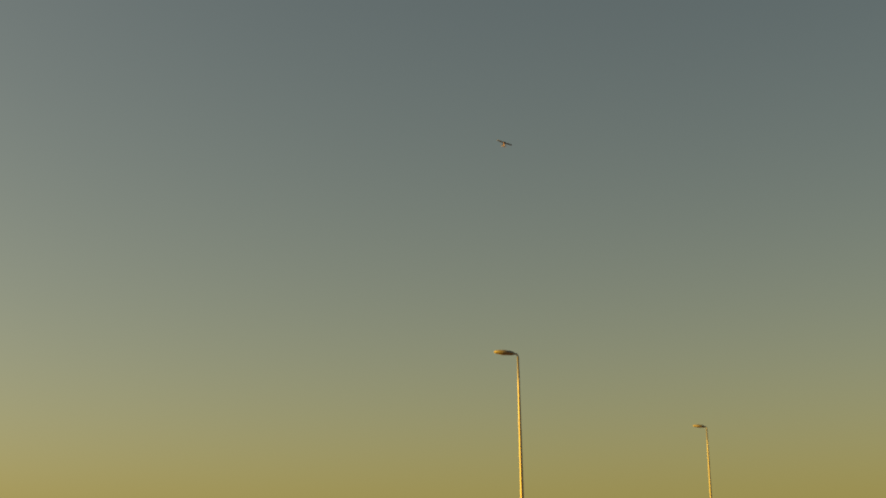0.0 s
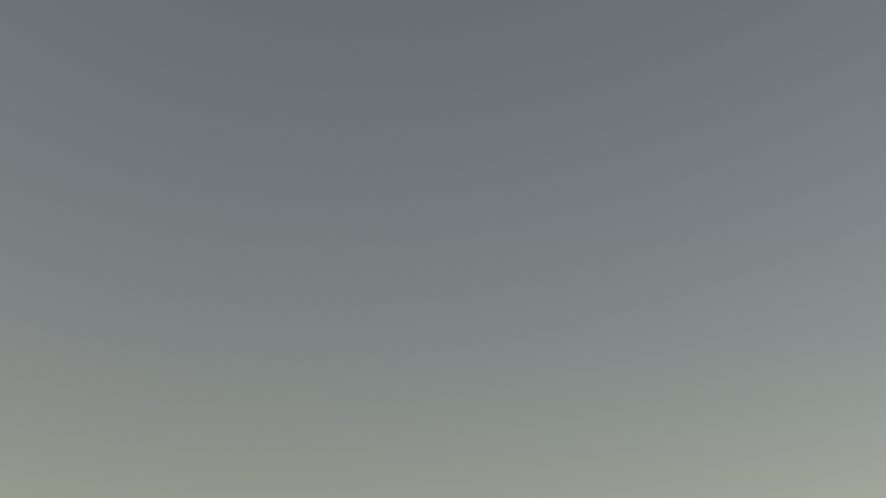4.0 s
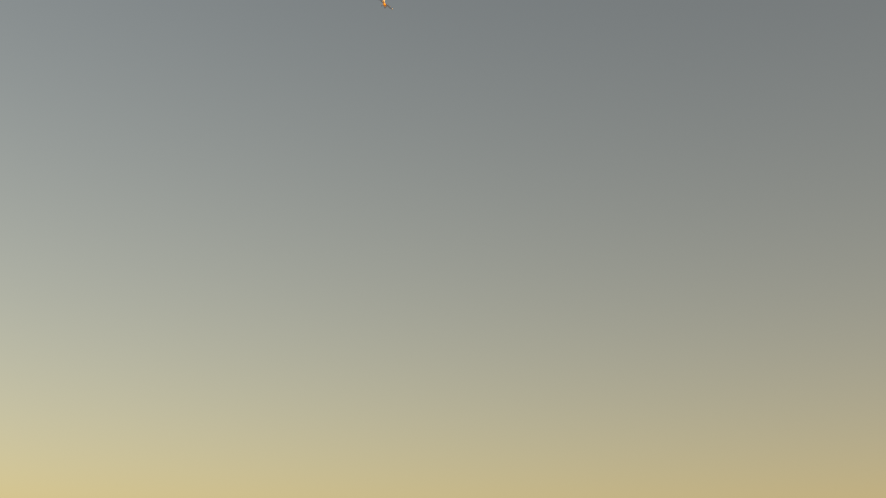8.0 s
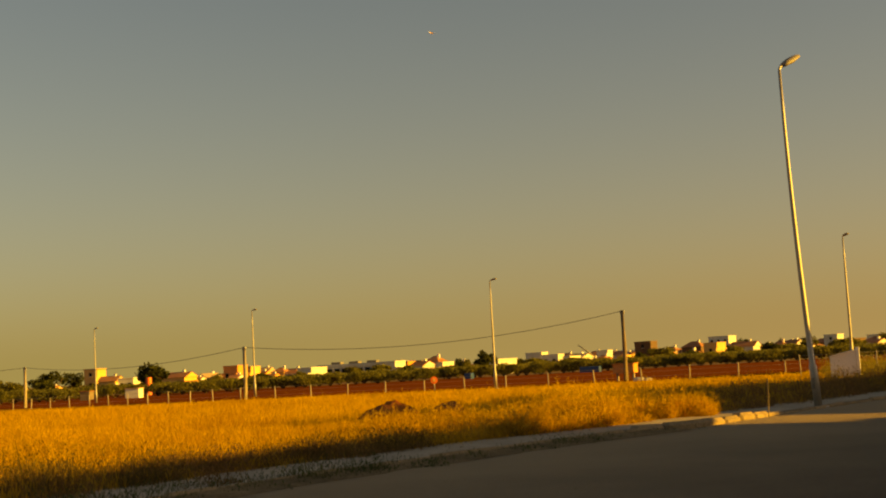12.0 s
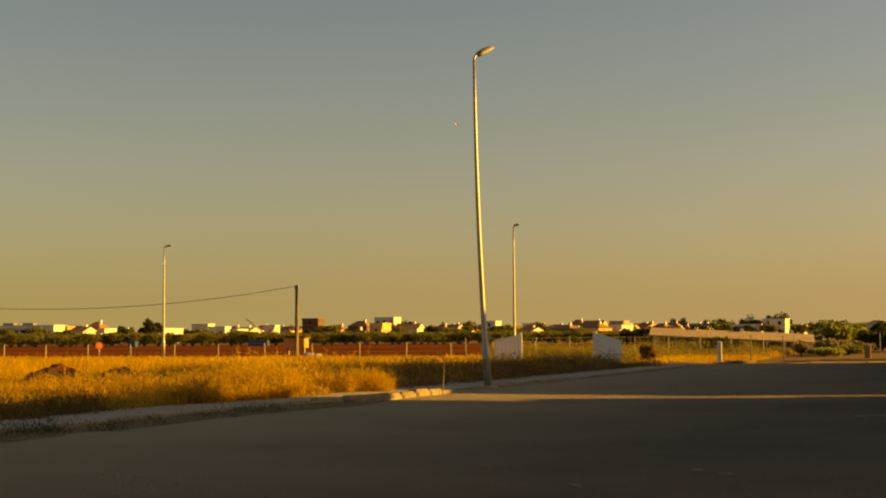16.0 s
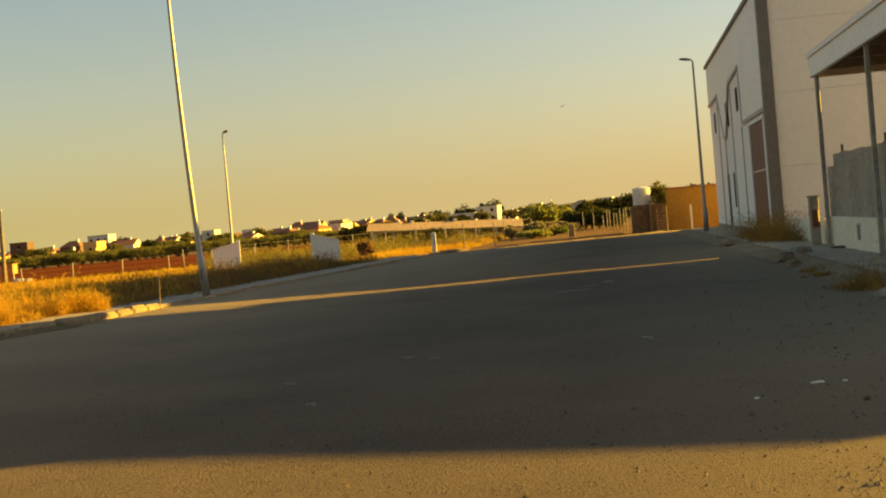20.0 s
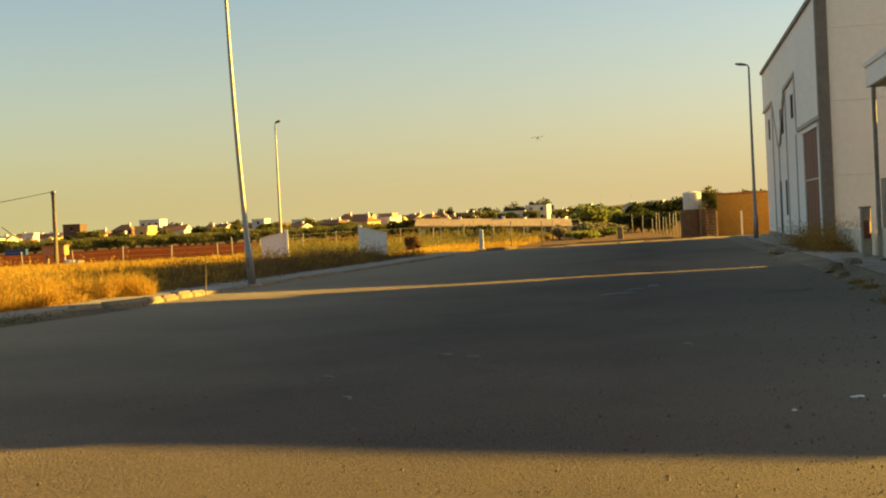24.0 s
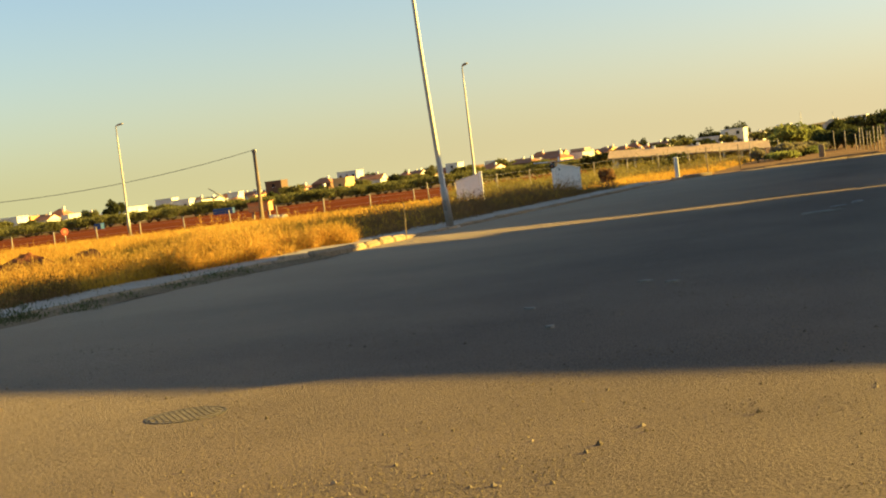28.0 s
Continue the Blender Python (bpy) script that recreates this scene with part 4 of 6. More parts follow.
gutter_spots = [(-8.35, 17.3, 1.1), (-8.6, 17.0, 1.0), (-9.1, 16.8, 0.8), (-6.0, 23.6, 0.6), (-9.7, 16.6, 1.0), (-9.4, 17.4, 0.9), (-7.9, 17.6, 0.7), (-7.6, 19.0, 0.6), (-5.35, 24.9, 1.1), (-5.15, 25.4, 1.0), (-5.0, 26.2, 0.6), (-5.75, 23.9, 0.8), (-6.4, 21.6, 0.9), (-6.75, 20.6, 0.9), (-6.6, 22.4, 0.7), (-10.4, 14.2, 1.1), (-8.4, 18.6, 0.6)]
tufts("gutter_weeds", [(x + rb.gauss(0, 0.2), y + rb.gauss(0, 0.4), s * rb.uniform(0.5, 1.1)) for x, y, s in gutter_spots for _ in range(14)], "green", "dull green weeds at the foot of the kerb", 60, (0.04, 0.34), 0.26, 0.006, 1.2, (0.03, 0.09))
tufts("plot_grass", patchy(scatter(6500, -3, 20, 64, 96, lambda x, y, r: y * -0.02 < x < 3 + (y - 60) * 0.5)), "plot", "yellow-green grass on the fenced plot", 16, (0.1, 0.75), 0.45, 0.009, 1.0)
tufts("dry_grass", scatter(9000, 5, 26, 62, 98, lambda x, y, r: y * 0.09 < x < 10.0 + (y - 62) * 0.30 and (y > 63.4 or x < 9.0)), "grass", "dry golden grass at the road's end", 14, (0.06, 0.38), 0.45, 0.006, 1.0)
tufts("dry_weeds", scatter(1500, 5, 26, 64, 98, lambda x, y, r: y * 0.09 < x < 10.0 + (y - 62) * 0.30 and noise.noise((x * 0.2, y * 0.2, 1)) > 0.1), "weed", "brown weeds among the dry grass at the road's end", 22, (0.1, 0.6), 0.5, 0.009, 0.9)


def mound(x, y, w, d, h, label):
    verts, faces = [], []
    n, k = 36, 14
    for i in range(k + 1):
        for j in range(n):
            r, a = i / k, 2 * math.pi * j / n
            px, py = w * r * math.cos(a), d * r * math.sin(a)
            z = h * (math.cos(math.pi * r) * 0.5 + 0.5) ** 0.8 * (1 + 0.5 * noise.noise((px * 1.3 + x, py * 1.3, 5)) + 0.35 * noise.noise((px * 3.6 + x, py * 3.6, 9)))
            verts.append((px, py, z - 0.08))
    for i in range(k):
        for j in range(n):
            a, b = i * n + j, i * n + (j + 1) % n
            faces.append((a, a + n, b + n, b))
    ob = mesh_of("soil_mound", verts, faces, "mound", smooth=True)
    ob.location = (x, y, 0)
    tagged(ob, label, "mound", "soil mounds")


mound(-15.2, 42.3, 1.5, 1.3, 0.60, "heap of bare red earth in the grass")
mound(-12.9, 41.2, 1.3, 1.1, 0.50, "low heap of red earth with straw on it")


# ---------------- warehouse ----------------
def slab(bm, outline, x0, x1):
    """A slab with an outline in y and z, between two depths x."""
    a, b = [bm.verts.new((x0, y, z)) for y, z in outline], [bm.verts.new((x1, y, z)) for y, z in outline]
    n = len(outline)
    for i in range(n):
        bm.faces.new((a[i], b[i], b[(i + 1) % n], a[(i + 1) % n]))
    bm.faces.new(a)
    bm.faces.new(b[::-1])
    bmesh.ops.recalc_face_normals(bm, faces=bm.faces)
    return bm


STREET = Matrix(((0.959, 0.284, 0, 0), (-0.284, 0.959, 0, 0), (0, 0, 1, 0), (0, 0, 0, 1)))   # local x away from the road, local y along it


def warehouse():
    w = thing("warehouse", Matrix.Translation((17.42, 40.4, 0)) @ STREET @ Matrix.Rotation(radians(-0.2), 4, "Z"), "tall white panel warehouse with grey cladding and a red-brown door", "warehouse")
    L, H0, H1 = 23.7, 8.25, 8.1
    # front wall in panels round the door and the windows
    holes = [(1.1, 5.6, 0.0, 4.05), (9.0, 9.9, 4.95, 5.80), (13.5, 14.2, 4.60, 5.55), (20.6, 21.4, 4.72, 5.60), (12.9, 13.5, 1.1, 2.5), (15.6, 16.5, 0.0, 2.5)]
    cuts = [0.0, 1.1, 5.6, 9.0, 9.9, 12.9, 13.5, 14.2, 15.6, 16.5, 20.6, 21.4, L]
    for a, b in zip(cuts, cuts[1:]):
        z = 0.0
        for h in sorted((h for h in holes if h[0] < (a + b) / 2 < h[1]), key=lambda h: h[2]):
            if h[2] > z:
                part("front_panel", boxed(0.0, 0.25, a, b, z, h[2]), "panel", w)
            z = h[3]
        part("front_panel", boxed(0.0, 0.25, a, b, z, 8.0), "panel", w)
    # grey cladding with a zigzag lower edge
    edge = [(L + 0.1, 6.17), (18.4, 6.28), (15.9, 4.15), (15.1, 4.15), (12.3, 6.3), (7.7, 6.5), (7.45, 4.3), (-0.02, 4.3)]
    part("cladding", slab(bmesh.new(), edge + [(-0.02, H0), (L + 0.1, H1)], -0.05, -0.004), "clad", w, "grey cladding with a zigzag lower edge")
    for (y0, z0), (y1, z1) in zip(edge, edge[1:]):
        n = math.hypot(y1 - y0, z1 - z0)
        m = Matrix.Translation((-0.055, (y0 + y1) / 2, (z0 + z1) / 2)) @ Matrix.Rotation(math.atan2(z1 - z0, y1 - y0), 4, "X")
        part("trim", boxed(-0.03, 0.003, -n / 2, n / 2, -0.07, 0.07, m=m), "trim", w, "grey edge trim")
    part("roof_edge", slab(bmesh.new(), [(-0.5, H0 - 0.02), (L + 0.2, H1 - 0.02), (L + 0.2, H1 + 0.13), (-0.5, H0 + 0.13)], -0.14, 0.3), "dark_trim", w)
    part("corner_pilaster", boxed(-0.10, 0.27, -0.36, -0.03, 0, H0 - 0.03, bevel=0.02), "dark_trim", w, "dark grey corner pilaster")
    part("corner_strip", boxed(-0.07, -0.052, -0.02, 0.8, 4.42, H0 - 0.03), "clad", w)
    # side wall in courses of panels
    for i in range(3):
        for j, (z0, z1) in enumerate(((0, 2.355), (2.362, 4.755), (4.762, 7.1), (7.107, 8.15))):
            part("wall_panel", boxed(0.28 + 7.25 * i, 0.28 + 7.25 * i + 7.23, -0.25, 0.0, z0, z1, bevel=0.004), "panel", w)
    part("back_wall", boxed(22.03, 22.25, 0.0, L, 0, 8.0), "panel", w)
    part("far_wall", boxed(0.26, 22.02, L - 0.25, L - 0.005, 0, 8.0), "panel", w)
    part("roof", slab(bmesh.new(), [(-0.2, H0 - 0.25), (L, H1 - 0.25), (L, H1 - 0.05), (-0.2, H0 - 0.05)], 0.32, 22.2), "clad", w)
    door = part("sliding_door", boxed(0.012, 0.09, 1.12, 5.58, 0.02, 4.03), "door_red", w, "red-brown sheet metal sliding door")
    for i in range(4):
        part("door_rib", boxed(0.004, 0.011, 1.7 + 1.1 * i, 1.73 + 1.1 * i, 0.05, 4.0), "door_red", door)
    part("door_rail", boxed(-0.006, 0.003, 1.15, 5.55, 2.31, 2.37), "cream", door, "pale cross rail of the door")
    for y0, y1, z0, z1 in ((0.9, 1.1, 0, 4.04), (5.6, 5.8, 0, 4.04), (0.9, 5.8, 4.045, 4.19)):
        part("door_frame", boxed(-0.03, -0.002, y0, y1, z0, z1), "panel", w)
    for y0, y1, z0, z1 in holes[1:]:
        x = -0.072 if 13.5 <= y0 < 15 and z0 > 4 else -0.003       # one of them sits on the cladding
        win = part("window", boxed(x, x + 0.015, y0, y1, z0, z1), "glass", w, "dark narrow window")
        for a in ((y0 - 0.05, y0, z0, z1), (y1, y1 + 0.05, z0, z1), (y0 - 0.05, y1 + 0.05, z1, z1 + 0.05), (y0 - 0.05, y1 + 0.05, z0 - 0.05, z0)):
            part("window_frame", boxed(x - 0.01, x + 0.002, *a), "dark_trim", win)
    for y, z1 in ((15.95, 4.1), (12.1, 6.2), (18.9, 6.2), (8.2, 4.2)):
        part("downpipe", tube(bmesh.new(), [(-0.02, y, 0.1), (-0.02, y, z1)], 0.026, 8), "trim", w)
    part("plinth", boxed(-0.03, -0.002, 6.2, L, 0, 0.25), "concrete", w)


def canopy_yard():
    c = thing("canopy", Matrix.Translation((15.0, 31.0, 0)) @ STREET, "white-edged open canopy on steel posts over the yard", "canopy")
    part("fascia", boxed(-0.35, -0.25, -15.3, 0.2, 4.34, 4.90, bevel=0.015), "clad", c, "pale grey fascia")
    part("fascia", boxed(-0.25, 9.0, 0.1, 0.2, 4.34, 4.90, bevel=0.015), "clad", c, "pale grey fascia")
    part("roof_edge", boxed(-0.40, -0.36, -15.3, 0.25, 4.84, 4.97), "panel", c, "white drip edge")
    # near end lies out of view, slanted to set the shadow edge
    part("deck", prism(bmesh.new(), [(-0.245, -15.4), (9.0, -17.9), (9.0, 0.09), (-0.245, 0.09)], 4.70, 4.86), "sheet", c)
    for i in range(7):
        part("beam", boxed(-0.24, 9.0, -15.0 + 2.4 * i, -14.86 + 2.4 * i, 4.46, 4.695), "sheet", c)
    for y in (-0.34, -6.75, -11.2, -15.4):
        p = part("post", boxed(-0.31, -0.21, y - 0.05, y + 0.05, 0.09, 4.455, bevel=0.012), "sheet", c)
        part("foot_plate", boxed(-0.40, -0.12, y - 0.14, y + 0.14, 0.085, 0.105), "sheet", p)
    y = thing("yard_wall", Matrix.Translation((15.0, 31.0, 0)) @ STREET, "low cream wall with a grey sheet fence on top", "wall")
    part("wall_base", boxed(-0.18, 0.04, -15.0, 0.25, 0.0, 0.80, bevel=0.015), "yard_cream", y)
    # added run of wall that ends the sunlit strip on the road
    part("sun_stop_wall", boxed(-0.16, 0.02, 0.254, 8.6, 0.0, 0.72, bevel=0.015), "yard_cream", y, "low wall added behind the dry grass to stop sunlight")
    part("vent", boxed(-0.195, -0.182, -4.10, -3.80, 0.30, 0.64), "dark_trim", y)
    part("vent_frame", boxed(-0.2, -0.184, -4.15, -3.75, 0.64, 0.69), "cream", y)
    x = 0.22
    k = 0
    while x > -15.0:
        wd = 0.98
        top = (2.05 if k == 0 else 2.32) + 0.04 * ((k * 37) % 5) / 5
        bm = bmesh.new()
        n = 8
        verts = []
        for i in range(n + 1):
            yy = x - wd * i / n
            dx = 0.02 * (i % 2)
            verts.append((-0.09 + dx, yy))
        for (x0, y0), (x1, y1) in zip(verts, verts[1:]):
            f = [bm.verts.new(p) for p in ((x0, y0, 0.80), (x1, y1, 0.80), (x1, y1, top), (x0, y0, top))]
            g = [bm.verts.new((v.co.x + 0.012, v.co.y, v.co.z)) for v in f]
            bm.faces.new(f)
            bm.faces.new(g[::-1])
            bm.faces.new((f[3], f[2], g[2], g[3]))
        part("fence_sheet", bm, "sheet", y)
        if k % 5 == 2:
            part("fence_post", boxed(-0.055, 0.0, x - 0.03, x + 0.03, 0.8, top + 0.18), "dark_trim", y)
        x -= 1.0
        k += 1
    g = thing("gate_pillar", Matrix.Translation((15.0, 31.0, 0)) @ STREET @ Matrix.Translation((-0.42, 0.75, 0)), "grey concrete gate pillar with a red box", "pillar")
    part("pillar", boxed(-0.12, 0.12, -0.12, 0.12, 0, 1.30, bevel=0.02), "concrete", g)
    part("cap", boxed(-0.15, 0.15, -0.15, 0.15, 1.304, 1.36, bevel=0.02), "concrete", g)
    part("red_box", boxed(-0.09, 0.09, -0.24, -0.124, 0.55, 1.0, bevel=0.03), "door_red", g, "small red box")
    # unseen block added behind the canopy, outlined to shade the road
    b = thing("rear_workshop", Matrix.Translation((15.0, 31.0, 0)) @ STREET, "plain unseen block added behind the canopy to shade the road", "building")
    part("wall", prism(bmesh.new(), [(4.8, -17.2), (14.0, -19.0), (14.0, 1.75), (4.8, 1.75)], 0, 4.45), "cream", b)
    part("roof", prism(bmesh.new(), [(4.75, -17.2), (14.1, -19.05), (14.1, 1.80), (4.75, 1.80)], 4.454, 4.68), "sheet", b)

    # taller unseen part, added so the shade covers the left pavement
    part("upper_shade_block", boxed(9.0, 13.8, -13.7, 1.6, 4.684, 7.9), "cream", b)
    part("upper_shade_cap", boxed(8.95, 13.85, -13.75, 1.65, 7.904, 8.0, bevel=0.02), "sheet", b)


warehouse()
canopy_yard()
right_clumps = [(15.9, 35.6), (16.2, 36.6), (16.5, 37.6), (16.8, 38.6), (17.0, 39.6), (17.1, 40.6), (16.1, 37.6), (17.4, 42.0), (17.8, 44.0)]
rc = random.Random(5)
tufts("dry_grass", [(x + rc.uniform(-0.5, 0.5), y + rc.uniform(-0.6, 0.6), rc.uniform(0.7, 1.25)) for x, y in right_clumps for _ in range(14)], "straw_weed", "dry grass clumps growing before the warehouse", 150, (0.15, 1.1), 0.5, 0.007, 1.1)
kerb_clumps = [(8.75, 17.2, 1.0), (8.95, 17.6, 1.25), (9.1, 18.0, 0.9), (9.9, 21.2, 0.4), (10.4, 22.6, 0.4), (15.0, 38.4, 0.6)]
tufts("dry_weeds", [(x + rc.gauss(0, 0.14), y + rc.gauss(0, 0.2), s * rc.uniform(0.5, 1.1)) for x, y, s in kerb_clumps for _ in range(12)], "straw_weed", "straw-coloured weeds growing out of the warehouse kerb", 90, (0.08, 0.62), 0.24, 0.005, 1.2, (0.04, 0.12))
tufts("dry_weeds", [(KERB_R[2][0] + (y - 15) * 0.305 + rc.uniform(-0.1, 0.6), y, rc.uniform(0.5, 1.0)) for y in [15 + 0.35 * i for i in range(110)] if rc.random() < 0.55], "weed", "low weeds along the warehouse kerb", 20, (0.05, 0.22), 0.4, 0.006, 0.9)


# ---------------- street furniture ----------------
def kiosk():
    k = thing("meter_cabinet", Matrix.Translation((*at(-38.2, 17.0)[:2], 0)) @ Matrix.Rotation(radians(36), 4, "Z"), "small ochre masonry meter cabinet with a white door", "cabinet")
    bm = bmesh.new()
    for a in ((-0.43, -0.20, -0.2, 0.25, 0, 1.47), (0.23, 0.43, -0.2, 0.25, 0, 1.47), (-0.20, 0.23, -0.2, 0.25, 1.24, 1.47), (-0.20, 0.23, -0.2, 0.25, 0, 0.30), (-0.20, 0.23, 0.1, 0.25, 0.30, 1.24)):
        box(bm, *a)
    part("body", bm, "ochre", k)
    part("capping", boxed(-0.45, 0.45, -0.22, 0.27, 1.472, 1.50, bevel=0.01), "ochre", k)
    for a in ((-0.24, -0.20, 0.28, 1.28), (0.23, 0.27, 0.28, 1.28)):
        part("door_frame", boxed(a[0], a[1], -0.23, -0.203, a[2], a[3]), "cream", k)
    part("door_frame", boxed(-0.24, 0.27, -0.23, -0.203, 1.283, 1.32), "cream", k)
    d = part("door", boxed(-0.185, 0.13, -0.12, -0.10, 0.32, 1.22, bevel=0.005), "white", k, "white painted door set back in its frame")
    part("handle", boxed(0.08, 0.10, -0.135, -0.121, 0.72, 0.82), "steel", d)


kiosk()


def manhole():
    m = thing("manhole_cover", Matrix.Translation((-2.21, 8.75, 0.0)) @ Matrix.Rotation(0.4, 4, "Z") @ Matrix.Scale(0.85, 4), "round cast iron manhole cover with a sandy raised grid", "manhole cover")
    bm = bmesh.new()
    bmesh.ops.create_cone(bm, cap_ends=True, segments=40, radius1=0.31, radius2=0.31, depth=0.03, matrix=Matrix.Translation((0, 0, -0.002)))
    part("cover", bm, "iron_dusty", m)
    bm = bmesh.new()
    n = 40
    for r0, r1, z in ((0.318, 0.336, 0.014),):
        ring = [[bm.verts.new((r * math.cos(2 * math.pi * i / n), r * math.sin(2 * math.pi * i / n), zz)) for i in range(n)] for r, zz in ((r0, 0.0), (r0, z), (r1, z), (r1, 0.0))]
        for a, b in zip(ring, ring[1:]):
            for i in range(n):
                bm.faces.new((a[i], a[(i + 1) % n], b[(i + 1) % n], b[i]))
    bmesh.ops.recalc_face_normals(bm, faces=bm.faces)
    part("frame", bm, "iron", m)
    base = None
    for i in range(-6, 7):
        for j in range(-6, 7):
            x, y = i * 0.046, j * 0.046
            if math.hypot(x, y) < 0.285:
                if base is None:
                    base = part("grid_stud", boxed(-0.0165, 0.0165, -0.0165, 0.0165, 0.012, 0.0185), "iron_sandy", m)
                    base.location = (x, y, 0)
                else:
                    o = new("grid_stud", base.data)
                    o.parent = m
                    o.location = (x, y, 0)


manhole()


def grit(n, place_of, size, mat, label, seed, name="road_grit"):
    """Loose stones and crumbs: little five-sided chips of uneven size at the plan points that place_of gives."""
    rng = np.random.default_rng(seed)
    x, y = place_of(rng, n)
    s = rng.uniform(size[0], size[1], n) * (1 + 1.2 * (rng.uniform(0, 1, n) > 0.97))
    z = np.array([0.02 * noise.noise((u * 0.7, v * 0.7, 3.1)) for u, v in zip(x, y)]) + s * 0.35
    a = rng.uniform(0, 2 * math.pi, n)
    c, si = np.cos(a), np.sin(a)
    d = np.array([(1, 0, 0), (0.2, 0.8, 0), (-0.9, 0.4, 0), (-0.6, -0.7, 0), (0.5, -0.8, 0), (0, 0, 0.75)])[None] * rng.uniform(0.7, 1.3, (n, 6, 1))
    w = np.stack([d[..., 0] * c[:, None] - d[..., 1] * si[:, None], d[..., 0] * si[:, None] + d[..., 1] * c[:, None], d[..., 2] - 0.25 * (d[..., 2] == 0)], -1)
    v = np.stack([x, y, z], 1)[:, None, :] + w * s[:, None, None]
    f = (np.arange(n)[:, None, None] * 6 + np.array([(0, 1, 5), (1, 2, 5), (2, 3, 5), (3, 4, 5), (4, 0, 5)])[None]).reshape(-1, 3)
    tagged(mesh_of(name, v.reshape(-1, 3).tolist(), f.tolist(), mat), label, "grit", kind="stuff")


def strewn(x0, x1, y0, y1, clump):
    """Plan points over a stretch of the road, gathered in drifts."""
    def place_of(rng, n):
        xs, ys = [], []
        while len(xs) < n:
            y = y0 + (y1 - y0) * rng.random() ** 1.5
            x = (x0 + (x1 - x0) * rng.random()) * (y + 2) / 10
            if rng.random() < 0.25 + clump * noise.noise((x * 0.6, y * 0.6, 17)):
                xs.append(x)
                ys.append(y)
        return np.array(xs), np.array(ys)
    return place_of


def kerbside(reach):
    """Plan points thickening towards the warehouse kerb."""
    def place_of(rng, n):
        y = 6.0 + 32.0 * rng.uniform(0, 1, n) ** 1.6
        return 5.6 + (y - 6.0) * 0.2927 - reach * np.abs(rng.normal(0, 1, n)), y
    return place_of


grit(12000, strewn(-3.6, 5.0, 5.0, 20.0, 0.5), (0.002, 0.006), "gutter", "fine grit scattered over the asphalt", 3)
grit(7000, strewn(-3.4, 5.0, 5.0, 14.0, 0.45), (0.003, 0.009), "pebble", "loose gravel crumbs on the sunlit asphalt", 4, "road_gravel")
grit(2200, kerbside(1.5), (0.005, 0.015), "pebble", "gravel and crumbs strewn along the warehouse kerb", 5, "road_gravel")


def rubble(x, y, s, turn, mat, seed, label, z=0.0):
    """One broken lump with a few bevelled faces."""
    r = random.Random(seed)
    bm = bmesh.new()
    bmesh.ops.create_icosphere(bm, subdivisions=2, radius=1.0)
    for v in bm.verts:
        k = 1 + 0.35 * noise.noise((v.co.x * 1.4 + seed, v.co.y * 1.4, v.co.z * 1.4))
        v.co = Vector((max(-0.8, min(0.8, v.co.x * k)) * s[0], max(-0.8, min(0.8, v.co.y * k)) * s[1], max(-0.3, min(0.75, v.co.z * k)) * s[2]))
    o = tagged(part("rubble_piece", bm, mat), label, "rubble", "rubble pieces")
    o.matrix_basis = Matrix.Translation((x, y, z)) @ Euler((r.uniform(-0.15, 0.15), r.uniform(-0.15, 0.15), radians(turn))).to_matrix().to_4x4()


for i, (x, y, w, d, h, turn, mat) in enumerate(((15.2, 39.2, 0.22, 0.16, 0.16, 20, "concrete"), (14.7, 37.6, 0.30, 0.2, 0.14, 70, "kerb"), (11.55, 26.5, 0.30, 0.18, 0.14, 10, "kerb"), (12.0, 27.4, 0.22, 0.2, 0.12, 50, "iron_dusty"),
                                               (12.7, 28.3, 0.34, 0.2, 0.22, 35, "concrete"), (13.0, 28.6, 0.2, 0.18, 0.18, 5, "concrete"), (8.3, 15.9, 0.17, 0.11, 0.09, 30, "concrete"), (8.05, 15.4, 0.10, 0.07, 0.05, 80, "kerb"),
                                               (10.9, 24.6, 0.2, 0.14, 0.1, 15, "kerb"), (4.32, 9.5, 0.07, 0.035, 0.02, 10, "white"), (4.52, 9.45, 0.035, 0.025, 0.015, 60, "white"), (3.64, 9.07, 0.025, 0.02, 0.02, 0, "white"),
                                               (-14.2, 88.4, 0.5, 0.3, 0.3, 0, "house_white"), (-13.6, 88.0, 0.35, 0.25, 0.25, 30, "concrete"))):
    rubble(x, y, (w, d, h), turn, mat, i + 1, "broken pale lump of concrete on the ground" if w > 0.1 else "small pale stone on the asphalt", 0.07 if w > 0.1 and x > 8 else 0.0)
drain = thing("drain_grate", Matrix.Translation((14.4, 29.3, 0.08)) @ Matrix.Rotation(0.29, 4, "Z"), "dark iron drain grate in the pavement before the yard wall", "grate")
part("frame", boxed(-0.35, 0.35, -0.22, 0.22, -0.02, 0.012, bevel=0.005), "iron", drain)
for i in range(7):
    part("bar", boxed(-0.30 + 0.09 * i, -0.25 + 0.09 * i, -0.18, 0.18, 0.013, 0.03), "iron_dusty", drain)
stake = thing("survey_stake", Matrix.Translation((-1.98, 32.2, 0.05)) @ Matrix.Rotation(radians(2), 4, "Y"), "thin weathered wooden stake at the pavement's edge", "stake")
part("stake", tube(bmesh.new(), [(0, 0, -0.1), (0.01, 0, 0.45), (0, 0, 0.86)], [0.014, 0.013, 0.012], 7), "wood", stake)
slab_end = thing("kerb_slab", Matrix.Translation((10.35, 62.1, 0)) @ Matrix.Rotation(radians(24), 4, "Z"), "pale concrete slab lying beside the marker post", "slab")
part("slab", boxed(-0.8, 0.7, -0.16, 0.16, -0.05, 0.15, bevel=0.04), "kerb", slab_end)
